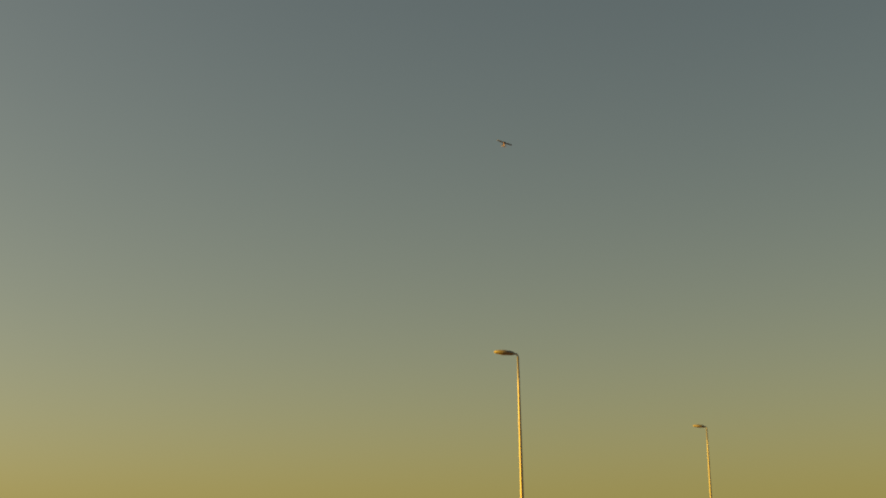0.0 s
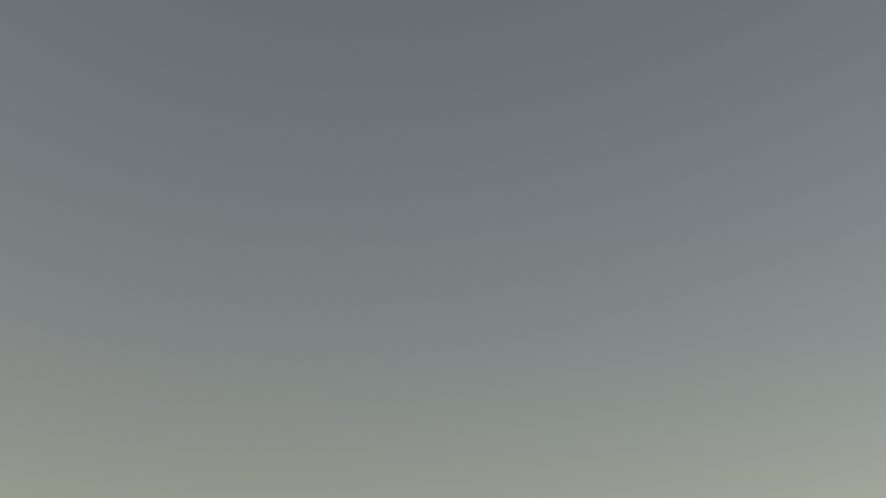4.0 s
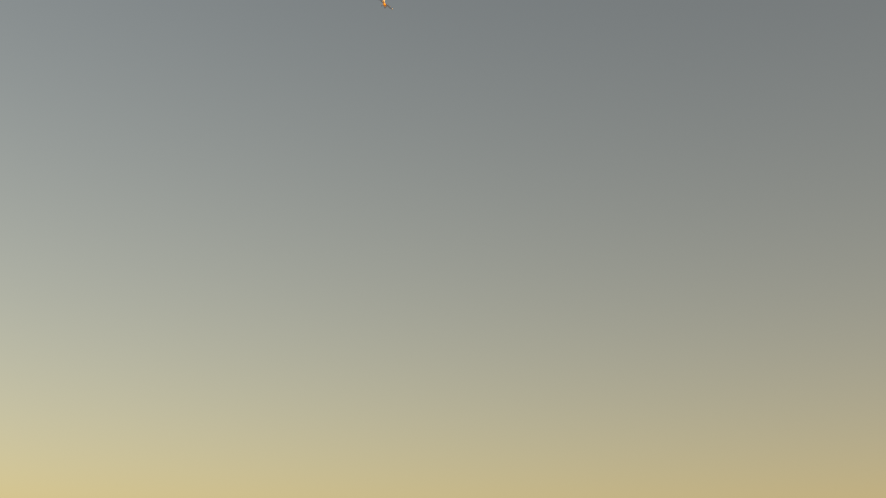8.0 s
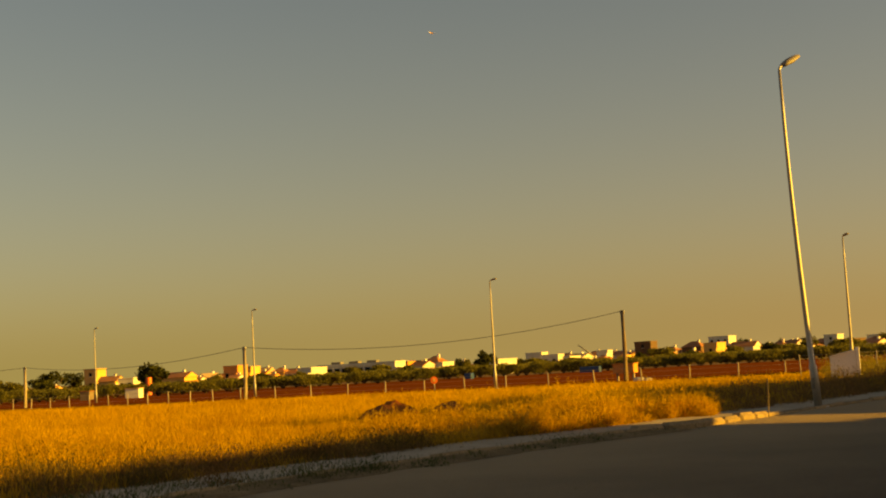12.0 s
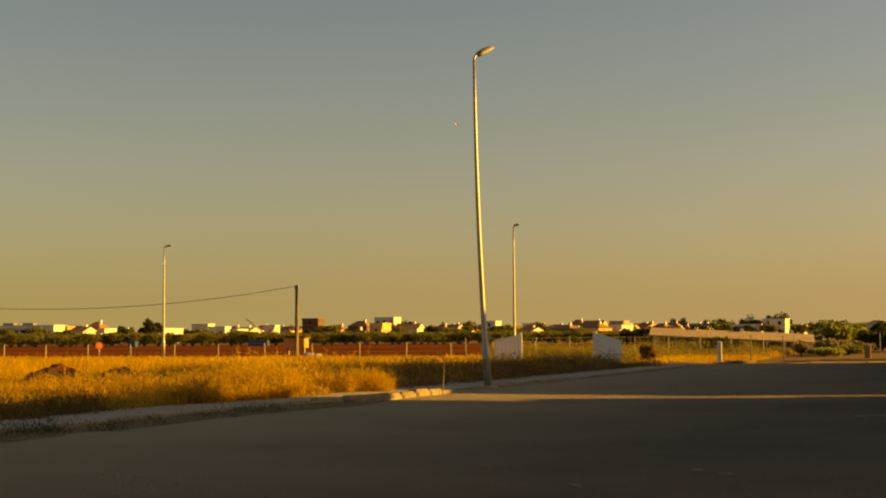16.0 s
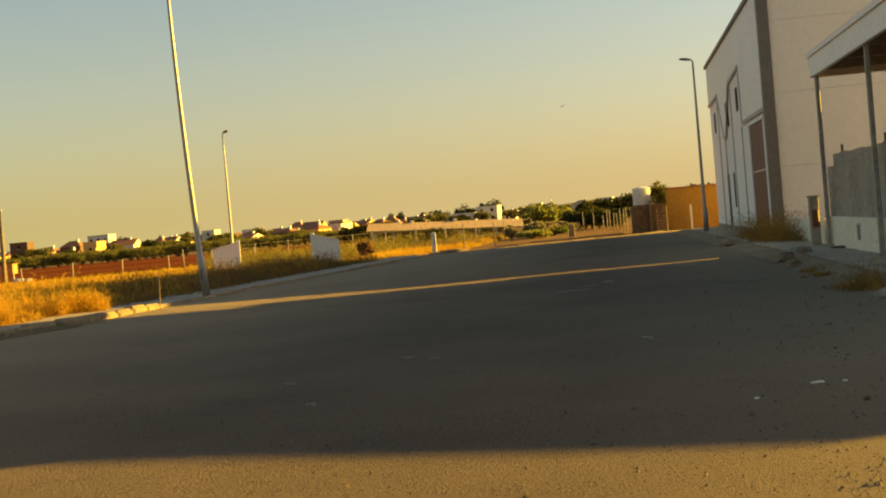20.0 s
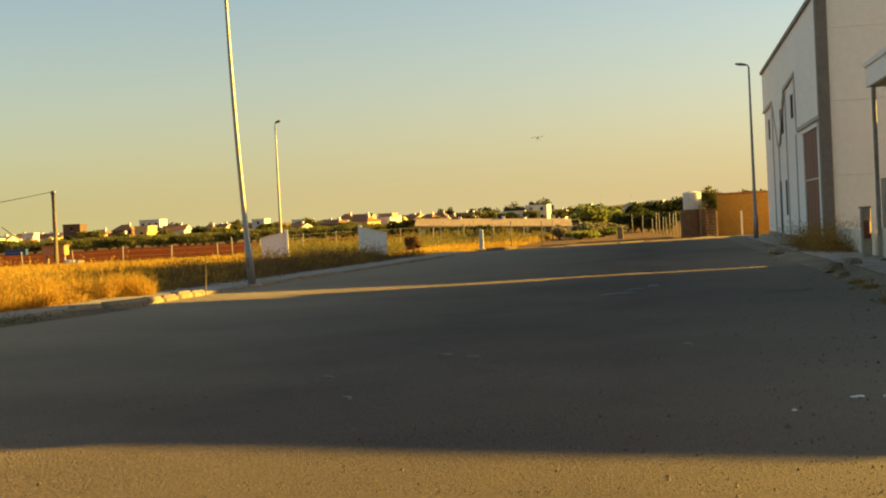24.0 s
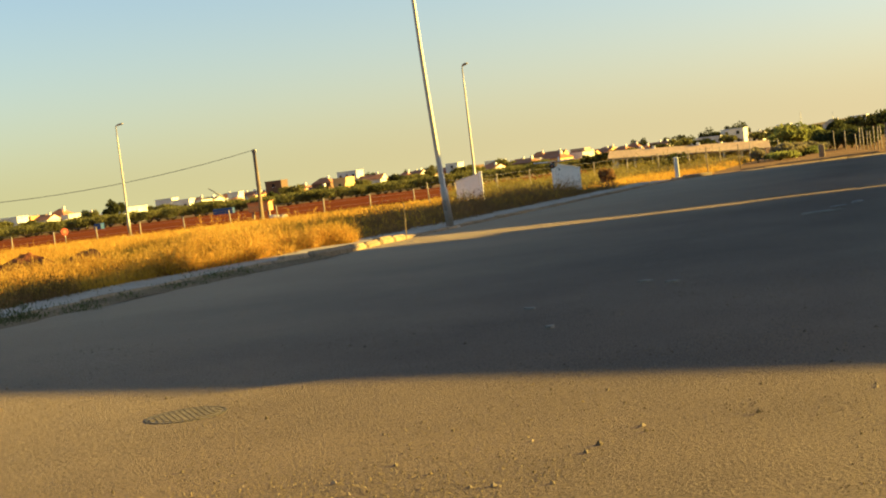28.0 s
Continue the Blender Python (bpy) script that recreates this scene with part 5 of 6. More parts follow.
for x, y, w, d, a in ((0.49, 11.34, 0.045, 0.04, 10), (0.38, 13.0, 0.04, 0.08, 40), (1.75, 14.46, 0.09, 0.035, 4), (2.0, 14.1, 0.08, 0.03, 0), (6.05, 23.5, 0.42, 0.10, 8), (6.7, 24.6, 0.22, 0.12, 50), (8.7, 21.9, 0.5, 0.08, -12), (4.4, 14.0, 0.05, 0.09, 20), (7.3, 25.4, 0.12, 0.3, -20)):
    bm = bmesh.new()
    n = 12
    top = [bm.verts.new((w * math.cos(t) * random.uniform(0.7, 1.15), d * math.sin(t) * random.uniform(0.7, 1.15), 0.022)) for t in [2 * math.pi * k / n for k in range(n)]]
    low = [bm.verts.new((v.co.x * 1.15, v.co.y * 1.15, -0.02)) for v in top]
    bm.faces.new(top)
    for i in range(n):
        bm.faces.new((low[i], low[(i + 1) % n], top[(i + 1) % n], top[i]))
    o = tagged(part("pale_patch", bm, "stripe"), "small pale paint spot on the asphalt", "road mark", "road marks")
    o.matrix_basis = Matrix.Translation((x, y, 0.0)) @ Matrix.Rotation(radians(a), 4, "Z")


def wing_wall(az0, az1, d, z0, z1, label):
    w = d * radians(az1 - az0)
    o = thing("gate_wing_wall", Matrix.Translation((*at((az0 + az1) / 2, d)[:2], 0)) @ Matrix.Rotation(-radians((az0 + az1) / 2), 4, "Z"), label, "wall", "gate wing walls")
    part("wall", wall_prism(bmesh.new(), [(-w / 2, -0.05), (w / 2, -0.05), (w / 2, z1), (-w / 2, z0)], -0.1, 0.1), "panel", o)
    part("capping", wall_prism(bmesh.new(), [(-w / 2 - 0.03, z0 + 0.004), (w / 2 + 0.03, z1 + 0.004), (w / 2 + 0.03, z1 + 0.05), (-w / 2 - 0.03, z0 + 0.05)], -0.14, 0.14), "panel", o)
    x = w / 2 + 0.10 if z1 > z0 else -w / 2 - 0.10
    part("end_post", boxed(x - 0.09, x + 0.09, -0.12, 0.12, -0.05, max(z0, z1) + 0.14, bevel=0.015), "panel", o)
    return o


wing_wall(-1.08, -0.05, 66.0, 1.08, 1.36, "whitewashed wing wall beside a field gate")
wing_wall(3.36, 4.42, 62.0, 1.40, 1.08, "whitewashed wing wall with a lit end")
bo = thing("concrete_bollard", Matrix.Translation((9.45, 62.6, 0)), "white concrete marker post at the road's end", "bollard")
part("post", boxed(-0.095, 0.095, -0.10, 0.10, -0.05, 1.05, bevel=0.025), "white", bo)
part("footing", boxed(-0.24, 0.24, -0.22, 0.22, -0.06, 0.08, bevel=0.02), "concrete", bo)
bo = thing("old_post", Matrix.Translation((*at(14.66, 76.0)[:2], 0)), "dark weathered post stub in the dry grass", "post")
part("post", boxed(-0.14, 0.14, -0.14, 0.14, -0.05, 0.72, bevel=0.03), "wood", bo)


# ---------------- farm sheds at the road's end ----------------
def farm_yard():
    s = thing("long_shed", Matrix.Translation((*at(9.1, 96.0)[:2], -0.2)) @ Matrix.Rotation(radians(-9.5), 4, "Z") @ Matrix.Rotation(radians(2.8), 4, "Y"), "long low open-fronted farm shed with a pale roof", "shed")
    part("back_wall", boxed(-5.4, 5.4, 1.4, 1.6, -0.05, 1.20), "cream", s)
    for x in (-5.4, 5.2):
        part("end_wall", boxed(x, x + 0.2, -1.6, 1.396, -0.05, 1.20), "cream", s)
    for i in range(9):
        part("post", boxed(-5.1 + 1.25 * i, -4.98 + 1.25 * i, -1.66, -1.54, -0.05, 1.20), "white", s)
    part("low_wall", boxed(-5.19, 5.19, -1.5, -1.38, -0.05, 0.45), "brick", s)
    for i in range(6):
        x0 = -5.7 + i * 11.4 / 6
        bm = bmesh.new()
        for sgn in (-1, 1):
            pts = [(x0, sgn * 2.0, 1.17), (x0 + 1.898, sgn * 2.0, 1.17), (x0 + 1.898, 0, 1.70), (x0, 0, 1.70)]
            f = [bm.verts.new(p) for p in pts]
            g = [bm.verts.new((p[0], p[1], p[2] + 0.07)) for p in pts]
            bm.faces.new(g if sgn < 0 else g[::-1])
            bm.faces.new(f[::-1] if sgn < 0 else f)
            for k in range(4):
                bm.faces.new((f[k], f[(k + 1) % 4], g[(k + 1) % 4], g[k]))
        bmesh.ops.recalc_face_normals(bm, faces=bm.faces)
        part("roof_strip", bm, "tile_pale", s)
    part("chimney", boxed(-2.6, -2.36, -0.15, 0.15, 1.5, 1.92, bevel=0.02), "white", s)
    part("chimney", boxed(0.6, 0.84, -0.15, 0.15, 1.5, 1.95, bevel=0.02), "white", s)
    o = thing("ochre_store", Matrix.Translation((*at(18.85, 71.5)[:2], 0)) @ Matrix.Rotation(radians(-19), 4, "Z"), "ochre rendered store building with a flat roof", "shed")
    part("wall", boxed(0.0, 3.0, 0.0, 3.2, -0.05, 2.22), "ochre_dark", o)
    part("roof", boxed(-0.06, 3.06, -0.06, 3.26, 2.224, 2.31, bevel=0.01), "tile", o)
    part("fence_post", boxed(1.2, 1.3, -0.6, -0.5, -0.05, 1.3), "white", o)
    b = thing("brick_wall", Matrix.Translation((*at(17.4, 71.0)[:2], 0)) @ Matrix.Rotation(radians(-18), 4, "Z"), "low brown brick wall joined to the ochre store", "wall")
    for r in range(10):
        for i in range(6):
            x0 = -0.05 + i * 0.37 - (0.18 if r % 2 else 0)
            if x0 > 1.68:
                continue
            part("block", boxed(max(x0, -0.05), min(x0 + 0.355, 1.72), 0.0, 0.2, -0.05 + r * 0.157, -0.05 + r * 0.157 + 0.145, bevel=0.006), "brick", b)
    part("post", boxed(0.86, 0.94, -0.12, -0.02, -0.05, 1.72), "wood", b)
    part("red_box", boxed(0.45, 0.68, -0.06, -0.004, 0.6, 0.95, bevel=0.01), "door_red", b, "small red box on the wall")
    t = thing("water_tank", Matrix.Translation((*at(17.8, 74.0)[:2], 0)), "white cylindrical water tank on a masonry stand", "tank")
    bm = bmesh.new()
    bmesh.ops.create_cone(bm, cap_ends=True, segments=28, radius1=0.5, radius2=0.5, depth=0.93, matrix=Matrix.Translation((0, 0, 1.96)))
    part("drum", bm, "white", t)
    bm = bmesh.new()
    bmesh.ops.create_cone(bm, cap_ends=True, segments=28, radius1=0.52, radius2=0.2, depth=0.09, matrix=Matrix.Translation((0, 0, 2.47)))
    part("lid", bm, "white", t)
    part("stand", boxed(-0.55, 0.55, -0.55, 0.55, -0.05, 1.492), "brick", t)
    f = thing("stake_fence", Matrix(), "fence of pale upright stakes beside the dirt track", "fence")
    for i in (0, 3, 6, 7, 8, 9, 10, 11, 12, 13, 14):
        x, y, _ = at(15.2 + 0.145 * i, 92 - 0.9 * i)
        st = part("stake", tube(bmesh.new(), [(0, 0, -0.1), (random.uniform(-0.05, 0.05), 0, random.uniform(1.0, 1.45))], [0.035, 0.025], 6), "concrete", f)
        st.location = (x, y, 0)


farm_yard()


# ---------------- the village ----------------
def house(az0, az1, el, d, walls="white", roof="tile", kind="hip", turn=0.0, windows=3, label=""):
    """A house that fills the bearings az0 to az1 at the distance d and rises to the elevation el."""
    w = d * radians(az1 - az0) / (math.cos(radians(turn)) + 0.25 * abs(math.sin(radians(turn))))
    h = 1.5 + d * math.tan(radians(el))
    dep = max(5.0, min(w * 0.8, 10.0))
    az = (az0 + az1) / 2
    wall = "house_white" if walls == "white" else walls
    colour = {"white": "white", "cream": "cream", "ochre": "ochre-yellow", "orange": "orange", "pink": "pale pink", "brick": "red-brown brick"}[walls]
    label = label or {"flat": f"{colour} flat-roofed village house behind the orchard", "hip": f"{colour} village house with a hipped tile roof", "gable": f"{colour} village house with a gabled tile roof"}[kind]
    ob = thing("village_house", Matrix.Translation((*at(az, d)[:2], 0)) @ Matrix.Rotation(-radians(az + turn), 4, "Z"), label, "house", "village houses")
    eave = h if kind == "flat" else h * 0.68
    body = part("wall", boxed(-w / 2, w / 2, -dep / 2, dep / 2, -0.1, eave), wall, ob)
    if kind == "flat":
        bm = bmesh.new()
        for a in ((-w / 2 - 0.1, w / 2 + 0.1, -dep / 2 - 0.1, -dep / 2 + 0.15), (-w / 2 - 0.1, w / 2 + 0.1, dep / 2 - 0.15, dep / 2 + 0.1), (-w / 2 - 0.1, -w / 2 + 0.15, -dep / 2 + 0.15, dep / 2 - 0.15), (w / 2 - 0.15, w / 2 + 0.1, -dep / 2 + 0.15, dep / 2 - 0.15)):
            box(bm, *a, eave + 0.004, eave + 0.3)
        part("parapet", bm, wall, ob)
    else:
        bm = bmesh.new()
        o = 0.4
        e = [bm.verts.new((x, y, eave + 0.004)) for x, y in ((-w / 2 - o, -dep / 2 - o), (w / 2 + o, -dep / 2 - o), (w / 2 + o, dep / 2 + o), (-w / 2 - o, dep / 2 + o))]
        if kind == "hip":
            k = min(dep / 2, w / 2) * 0.8
            r = [bm.verts.new((-w / 2 + k, 0, h)), bm.verts.new((w / 2 - k, 0, h))]
        else:
            r = [bm.verts.new((-w / 2 - o, 0, h)), bm.verts.new((w / 2 + o, 0, h))]
        for f in ((e[0], e[1], r[1], r[0]), (e[2], e[3], r[0], r[1]), (e[3], e[0], r[0]), (e[1], e[2], r[1]), (e[3], e[2], e[1], e[0])):
            bm.faces.new(f)
        part("roof", bm, roof, ob)
        if kind == "gable":
            for s in (-1, 1):
                part("gable_end", slab(bmesh.new(), [(-dep / 2, eave), (dep / 2, eave), (0, h - 0.15)], s * (w / 2 + o + 0.01) - 0.02, s * (w / 2 + o + 0.01) + 0.02), wall, ob)
        part("chimney", boxed(w * 0.18, w * 0.18 + 0.6, -0.3, 0.3, h * 0.8, h + 0.5), "white", ob)
    side = 1 if turn >= 25 else -1
    aw, ah = w * 0.42, eave * 0.62
    x0 = side * (w / 2 - 0.2)
    part("annex", boxed(min(x0, x0 + side * aw * 0.5), max(x0, x0 + side * aw * 0.5), -dep / 2 - 1.8, dep / 2 - 1.0, -0.1, ah), wall, ob)
    part("annex_roof", boxed(min(x0, x0 + side * aw * 0.55), max(x0, x0 + side * aw * 0.55), -dep / 2 - 2.0, dep / 2 - 0.9, ah + 0.004, ah + 0.22), roof if kind != "flat" else wall, ob)
    for i in range(windows):
        x = -w / 2 + w * (i + 0.5) / windows
        for z in ((eave * 0.35, eave * 0.8) if eave > 5 else (eave * 0.55,)):
            win = part("window", boxed(x - 0.45, x + 0.45, -dep / 2 - 0.03, -dep / 2 - 0.004, z - 0.5, z + 0.5), "glass", ob)
            part("sill", boxed(x - 0.55, x + 0.55, -dep / 2 - 0.12, -dep / 2 - 0.034, z - 0.58, z - 0.5), "white", win)
    part("door", boxed(w * 0.3, w * 0.3 + 0.9, -dep / 2 - 0.03, -dep / 2 - 0.004, 0, 2.0), "wood", ob)
    return ob


VILLAGE = [
    (1.55, 2.75, 0.40, 330, "brick", "tile", "hip", 35, 2), (2.85, 4.05, 0.46, 345, "ochre", "tile", "hip", 40, 2), (4.15, 4.95, 0.34, 350, "white", "tile_pale", "flat", 38, 2), (0.2, 1.0, 0.30, 340, "cream", "tile", "gable", 35, 1),
    (-33.05, -32.35, 0.80, 380, "ochre", "tile", "flat", 30, 1), (-32.5, -31.6, 0.50, 350, "ochre", "tile", "gable", 25, 2), (-31.7, -30.9, 0.34, 340, "cream", "tile", "flat", 20, 2),
    (-29.85, -28.55, 0.52, 330, "ochre", "tile", "gable", 35, 2), (-28.35, -27.5, 0.40, 380, "white", "tile_pale", "gable", -30, 1), (-27.2, -26.4, 0.62, 330, "orange", "tile", "flat", 30, 2),
    (-26.6, -25.85, 0.55, 350, "ochre", "tile", "flat", 30, 2), (-25.9, -25.2, 0.52, 390, "pink", "tile_pale", "gable", 30, 1), (-25.2, -24.5, 0.48, 380, "ochre", "tile", "hip", 25, 2), (-24.6, -23.9, 0.40, 350, "white", "tile", "hip", 30, 2),
    (-23.95, -23.05, 0.36, 300, "white", "tile", "flat", 45, 1), (-20.36, -19.66, 0.44, 302, "white", "tile", "flat", -52, 0),
    (-19.55, -19.1, 0.40, 360, "orange", "tile", "flat", 25, 1), (-19.05, -18.3, 0.42, 350, "white", "tile", "gable", 40, 2), (-18.5, -17.7, 0.62, 370, "orange", "tile", "hip", 30, 2), (-17.2, -16.7, 0.34, 400, "pink", "tile", "hip", 20, 1),
    (-14.1, -13.2, 0.48, 420, "white", "tile", "flat", 25, 2), (-13.4, -12.5, 0.36, 380, "white", "tile", "flat", 20, 2), (-12.4, -11.3, 0.36, 360, "cream", "tile_pale", "gable", 40, 1), (-11.0, -10.4, 0.42, 450, "white", "tile", "flat", 20, 1),
    (-10.2, -9.75, 0.40, 420, "white", "tile", "gable", 30, 1), (-9.35, -8.45, 0.70, 420, "brick", "tile", "flat", 25, 1), (-8.2, -7.4, 0.45, 450, "pink", "tile", "hip", 30, 2), (-7.35, -6.3, 0.62, 430, "brick", "tile", "hip", 25, 2),
    (-6.35, -5.6, 0.48, 380, "ochre", "tile", "flat", 30, 1), (-6.2, -5.1, 0.74, 480, "white", "tile", "flat", 25, 3), (-5.3, -4.1, 0.50, 350, "white", "tile", "gable", 20, 1), (-3.6, -2.9, 0.44, 430, "brick", "tile", "hip", 25, 2), (-2.9, -2.4, 0.46, 450, "white", "tile", "gable", 30, 1),
    (-1.4, -0.7, 0.55, 470, "white", "tile", "flat", 25, 1), (0.3, 1.2, 0.45, 480, "white", "tile", "flat", 25, 2), (1.3, 2.3, 0.42, 430, "brick", "tile", "hip", 20, 2), (2.3, 3.1, 0.62, 480, "cream", "tile", "hip", 20, 2), (2.9, 3.95, 0.58, 440, "ochre", "tile", "gable", 25, 2),
    (4.1, 4.9, 0.52, 470, "pink", "tile", "flat", 25, 2), (5.1, 6.3, 0.50, 480, "cream", "tile_pale", "hip", 20, 2), (6.4, 7.2, 0.50, 500, "brick", "tile", "hip", 20, 1), (7.4, 8.2, 0.42, 450, "white", "tile", "gable", 25, 2),
    (9.55, 10.6, 0.34, 400, "white", "tile", "flat", 10, 0), (10.62, 11.62, 0.56, 405, "white", "tile", "flat", 14, 2), (11.6, 12.35, 0.36, 410, "cream", "tile_pale", "gable", 10, 1),
    (12.9, 13.5, 0.5, 600, "white", "tile", "flat", 10, 1), (14.8, 15.6, 0.5, 620, "white", "tile_pale", "hip", 10, 2), (15.9, 16.6, 0.5, 640, "white", "tile_pale", "flat", 10, 2), (-15.85, -14.75, 0.27, 245, "white", "tile", "flat", 44, 0),
    (-37.9, -36.9, 0.36, 420, "white", "tile", "hip", 20, 2), (-41.0, -39.8, 0.40, 420, "cream", "tile", "hip", 20, 2),
]
for az0, az1, el, *rest in VILLAGE:
    c, k = (az0 + az1) / 2, 0.43 if az0 < 9 else 0.5
    house(c - (az1 - az0) * k, c + (az1 - az0) * k, el - 0.05, *rest)
rv = random.Random(21)
for i in range(34):   # low outbuildings and yard walls between the houses
    az = -36 + 43 * (i + rv.random()) / 34
    if not -23.2 < az < -19.6:
        house(az - rv.uniform(0.12, 0.28), az + rv.uniform(0.12, 0.28), rv.uniform(0.08, 0.26), rv.uniform(300, 430), rv.choice(("cream", "ochre", "brick", "pink", "orange", "cream")), rv.choice(("tile", "tile", "tile_pale")), rv.choice(("gable", "gable", "hip", "flat")), rv.uniform(10, 40), 1)
for i in range(30):   # a closer-built row of brown houses behind the first
    az = -13 + 22 * (i + rv.random()) / 30
    house(az - rv.uniform(0.25, 0.5), az + rv.uniform(0.25, 0.5), rv.uniform(0.22, 0.40), rv.uniform(440, 560), rv.choice(("brick", "pink", "ochre", "brick", "cream")), "tile", rv.choice(("gable", "hip", "hip", "flat")), rv.uniform(20, 45), 2)
for i in range(12):
    az = -30.5 + 12 * (i + rv.random()) / 12
    if not -23.9 < az < -19.6:
        house(az - rv.uniform(0.2, 0.42), az + rv.uniform(0.2, 0.42), rv.uniform(0.22, 0.40), rv.uniform(380, 460), rv.choice(("orange", "ochre", "brick", "cream")), "tile", rv.choice(("gable", "hip", "flat")), rv.uniform(20, 45), 2)


def terrace_block():
    """The long white block with a row of dark openings."""
    d, az = 310.0, -21.6
    w, h = d * radians(2.9), 1.5 + d * math.tan(radians(0.40))
    b = thing("terrace_block", Matrix.Translation((*at(az, d)[:2], 0)) @ Matrix.Rotation(-radians(az + 24), 4, "Z"), "long white two-storey terrace block with dark openings", "building")
    part("wall", boxed(-w / 2, w / 2, -4, 4, -0.1, h), "house_white", b)
    part("parapet", boxed(-w / 2 - 0.2, w / 2 + 0.2, -4.2, -3.9, h - 0.5, h + 0.15), "house_white", b)
    for i in range(8):
        x = -w / 2 + w * (i + 0.5) / 8
        o = part("opening", boxed(x - 0.7, x + 0.7, -4.05, -4.004, 1.2, h - 0.9), "glass", b)
        part("divider", boxed(x + 0.82, x + 0.98, -4.35, -4.01, 0, h - 0.6), "house_white", o)
    for i in range(3):
        part("roof_box", boxed(-w / 2 + 2 + i * 4.6, -w / 2 + 4.4 + i * 4.6, -1, 1, h + 0.004, h + 0.7), "dark_trim", b)


terrace_block()
sh = thing("field_hut", Matrix.Translation((*at(-31.05, 165)[:2], 0)) @ Matrix.Rotation(radians(10), 4, "Z"), "small white hut at the edge of the orchard", "hut")
part("wall", boxed(-0.85, 0.85, -0.8, 0.8, -0.1, 1.15), "white", sh)
part("roof", boxed(-0.95, 0.95, -0.9, 0.9, 1.154, 1.25), "tile_pale", sh)
sh = thing("brown_hut", Matrix.Translation((*at(-33.0, 168)[:2], 0)) @ Matrix.Rotation(radians(10), 4, "Z"), "small brown field hut at the orchard's edge", "hut")
part("wall", boxed(-0.6, 0.6, -0.7, 0.7, -0.1, 1.1), "wood", sh)
part("roof", boxed(-0.7, 0.7, -0.8, 0.8, 1.104, 1.2), "tile", sh)
sh = thing("orange_silo", Matrix.Translation((*at(-30.45, 190)[:2], 0)), "upright orange tank beside the white hut", "tank")
bm = bmesh.new()
bmesh.ops.create_cone(bm, cap_ends=True, segments=20, radius1=0.42, radius2=0.42, depth=2.6, matrix=Matrix.Translation((0, 0, 1.25)))
part("drum", bm, "sign_red", sh)
for az, d, w in ((-11.3, 171, 1.3), (-16.6, 170, 0.45)):
    o = tagged(part("blue_container", boxed(-w, w, -0.7, 0.7, -0.05, 0.75, bevel=0.04), "blue"), "low blue container beside the red field", "container", "containers")
    o.location = at(az, d)
cr = thing("mobile_crane", Matrix.Translation((*at(-11.6, 420)[:2], 0)), "distant crane boom above the roofs", "crane")
part("boom", tube(bmesh.new(), [(2.5, 0, 3.4), (-1.8, 0, 6.6)], [0.28, 0.14], 6), "dark_trim", cr)
part("mast", boxed(1.9, 2.9, -0.6, 0.6, -0.1, 3.5), "dark_trim", cr)
for az, d, h in ((13.9, 900, 16), (15.2, 950, 14)):
    mast = thing("radio_mast", Matrix.Translation((*at(az, d)[:2], 0)), "thin distant radio mast", "mast", "radio masts")
    part("mast", tube(bmesh.new(), [(0, 0, 0), (0, 0, h)], [0.22, 0.1], 5), "sheet", mast)


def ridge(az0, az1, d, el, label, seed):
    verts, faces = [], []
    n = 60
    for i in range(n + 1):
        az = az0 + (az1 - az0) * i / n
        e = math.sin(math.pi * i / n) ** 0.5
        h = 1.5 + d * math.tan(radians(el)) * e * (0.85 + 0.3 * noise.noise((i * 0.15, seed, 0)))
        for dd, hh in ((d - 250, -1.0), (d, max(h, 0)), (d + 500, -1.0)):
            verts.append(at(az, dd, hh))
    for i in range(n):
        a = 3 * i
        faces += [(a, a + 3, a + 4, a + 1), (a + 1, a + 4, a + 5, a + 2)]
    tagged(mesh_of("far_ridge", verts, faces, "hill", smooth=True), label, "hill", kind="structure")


ridge(10, 44, 1700, 0.62, "low ridge on the horizon with haze in its tan colour", 2.0)
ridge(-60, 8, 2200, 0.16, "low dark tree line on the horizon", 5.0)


# ---------------- trees ----------------
def crown_mesh(name, w, h, z0, leaves, size, mat, seed, lumps=11):
    """Leaf blades scattered through a handful of lumps, with gaps between."""
    rng = np.random.default_rng(seed)
    cen = rng.normal(0, 1, (lumps, 3))
    cen /= np.linalg.norm(cen, axis=1)[:, None]
    cen *= np.array([w * 0.36, w * 0.36, h * 0.24]) * rng.uniform(0.4, 1.25, (lumps, 1))
    rad = rng.uniform(0.35, 0.85, lumps)
    k = rng.integers(0, lumps, leaves)
    d = rng.normal(0, 1, (leaves, 3))
    d /= np.linalg.norm(d, axis=1)[:, None]
    p = cen[k] + d * (rad[k] * rng.uniform(0.55, 1.05, leaves))[:, None] * np.array([w * 0.36, w * 0.36, h * 0.34])
    p[:, 2] += z0 + h / 2
    low = p[:, 2] < z0 + h * 0.12                  # the underside spreads flat
    p[low, 2] = z0 + h * rng.uniform(0.0, 0.3, low.sum())
    u = rng.normal(0, 1, (leaves, 3))
    u /= np.linalg.norm(u, axis=1)[:, None]
    v = np.cross(u, rng.normal(0, 1, (leaves, 3)))
    v /= np.linalg.norm(v, axis=1)[:, None]
    s = size * rng.uniform(0.6, 1.4, (leaves, 1))
    q = np.stack([p - u * s, p + v * s * 0.5, p + u * s, p - v * s * 0.5], 1).reshape(-1, 3)
    me = bpy.data.meshes.new(name)
    me.from_pydata(q.tolist(), [], np.arange(leaves * 4).reshape(-1, 4).tolist())
    me.materials.append(M[mat])
    return me


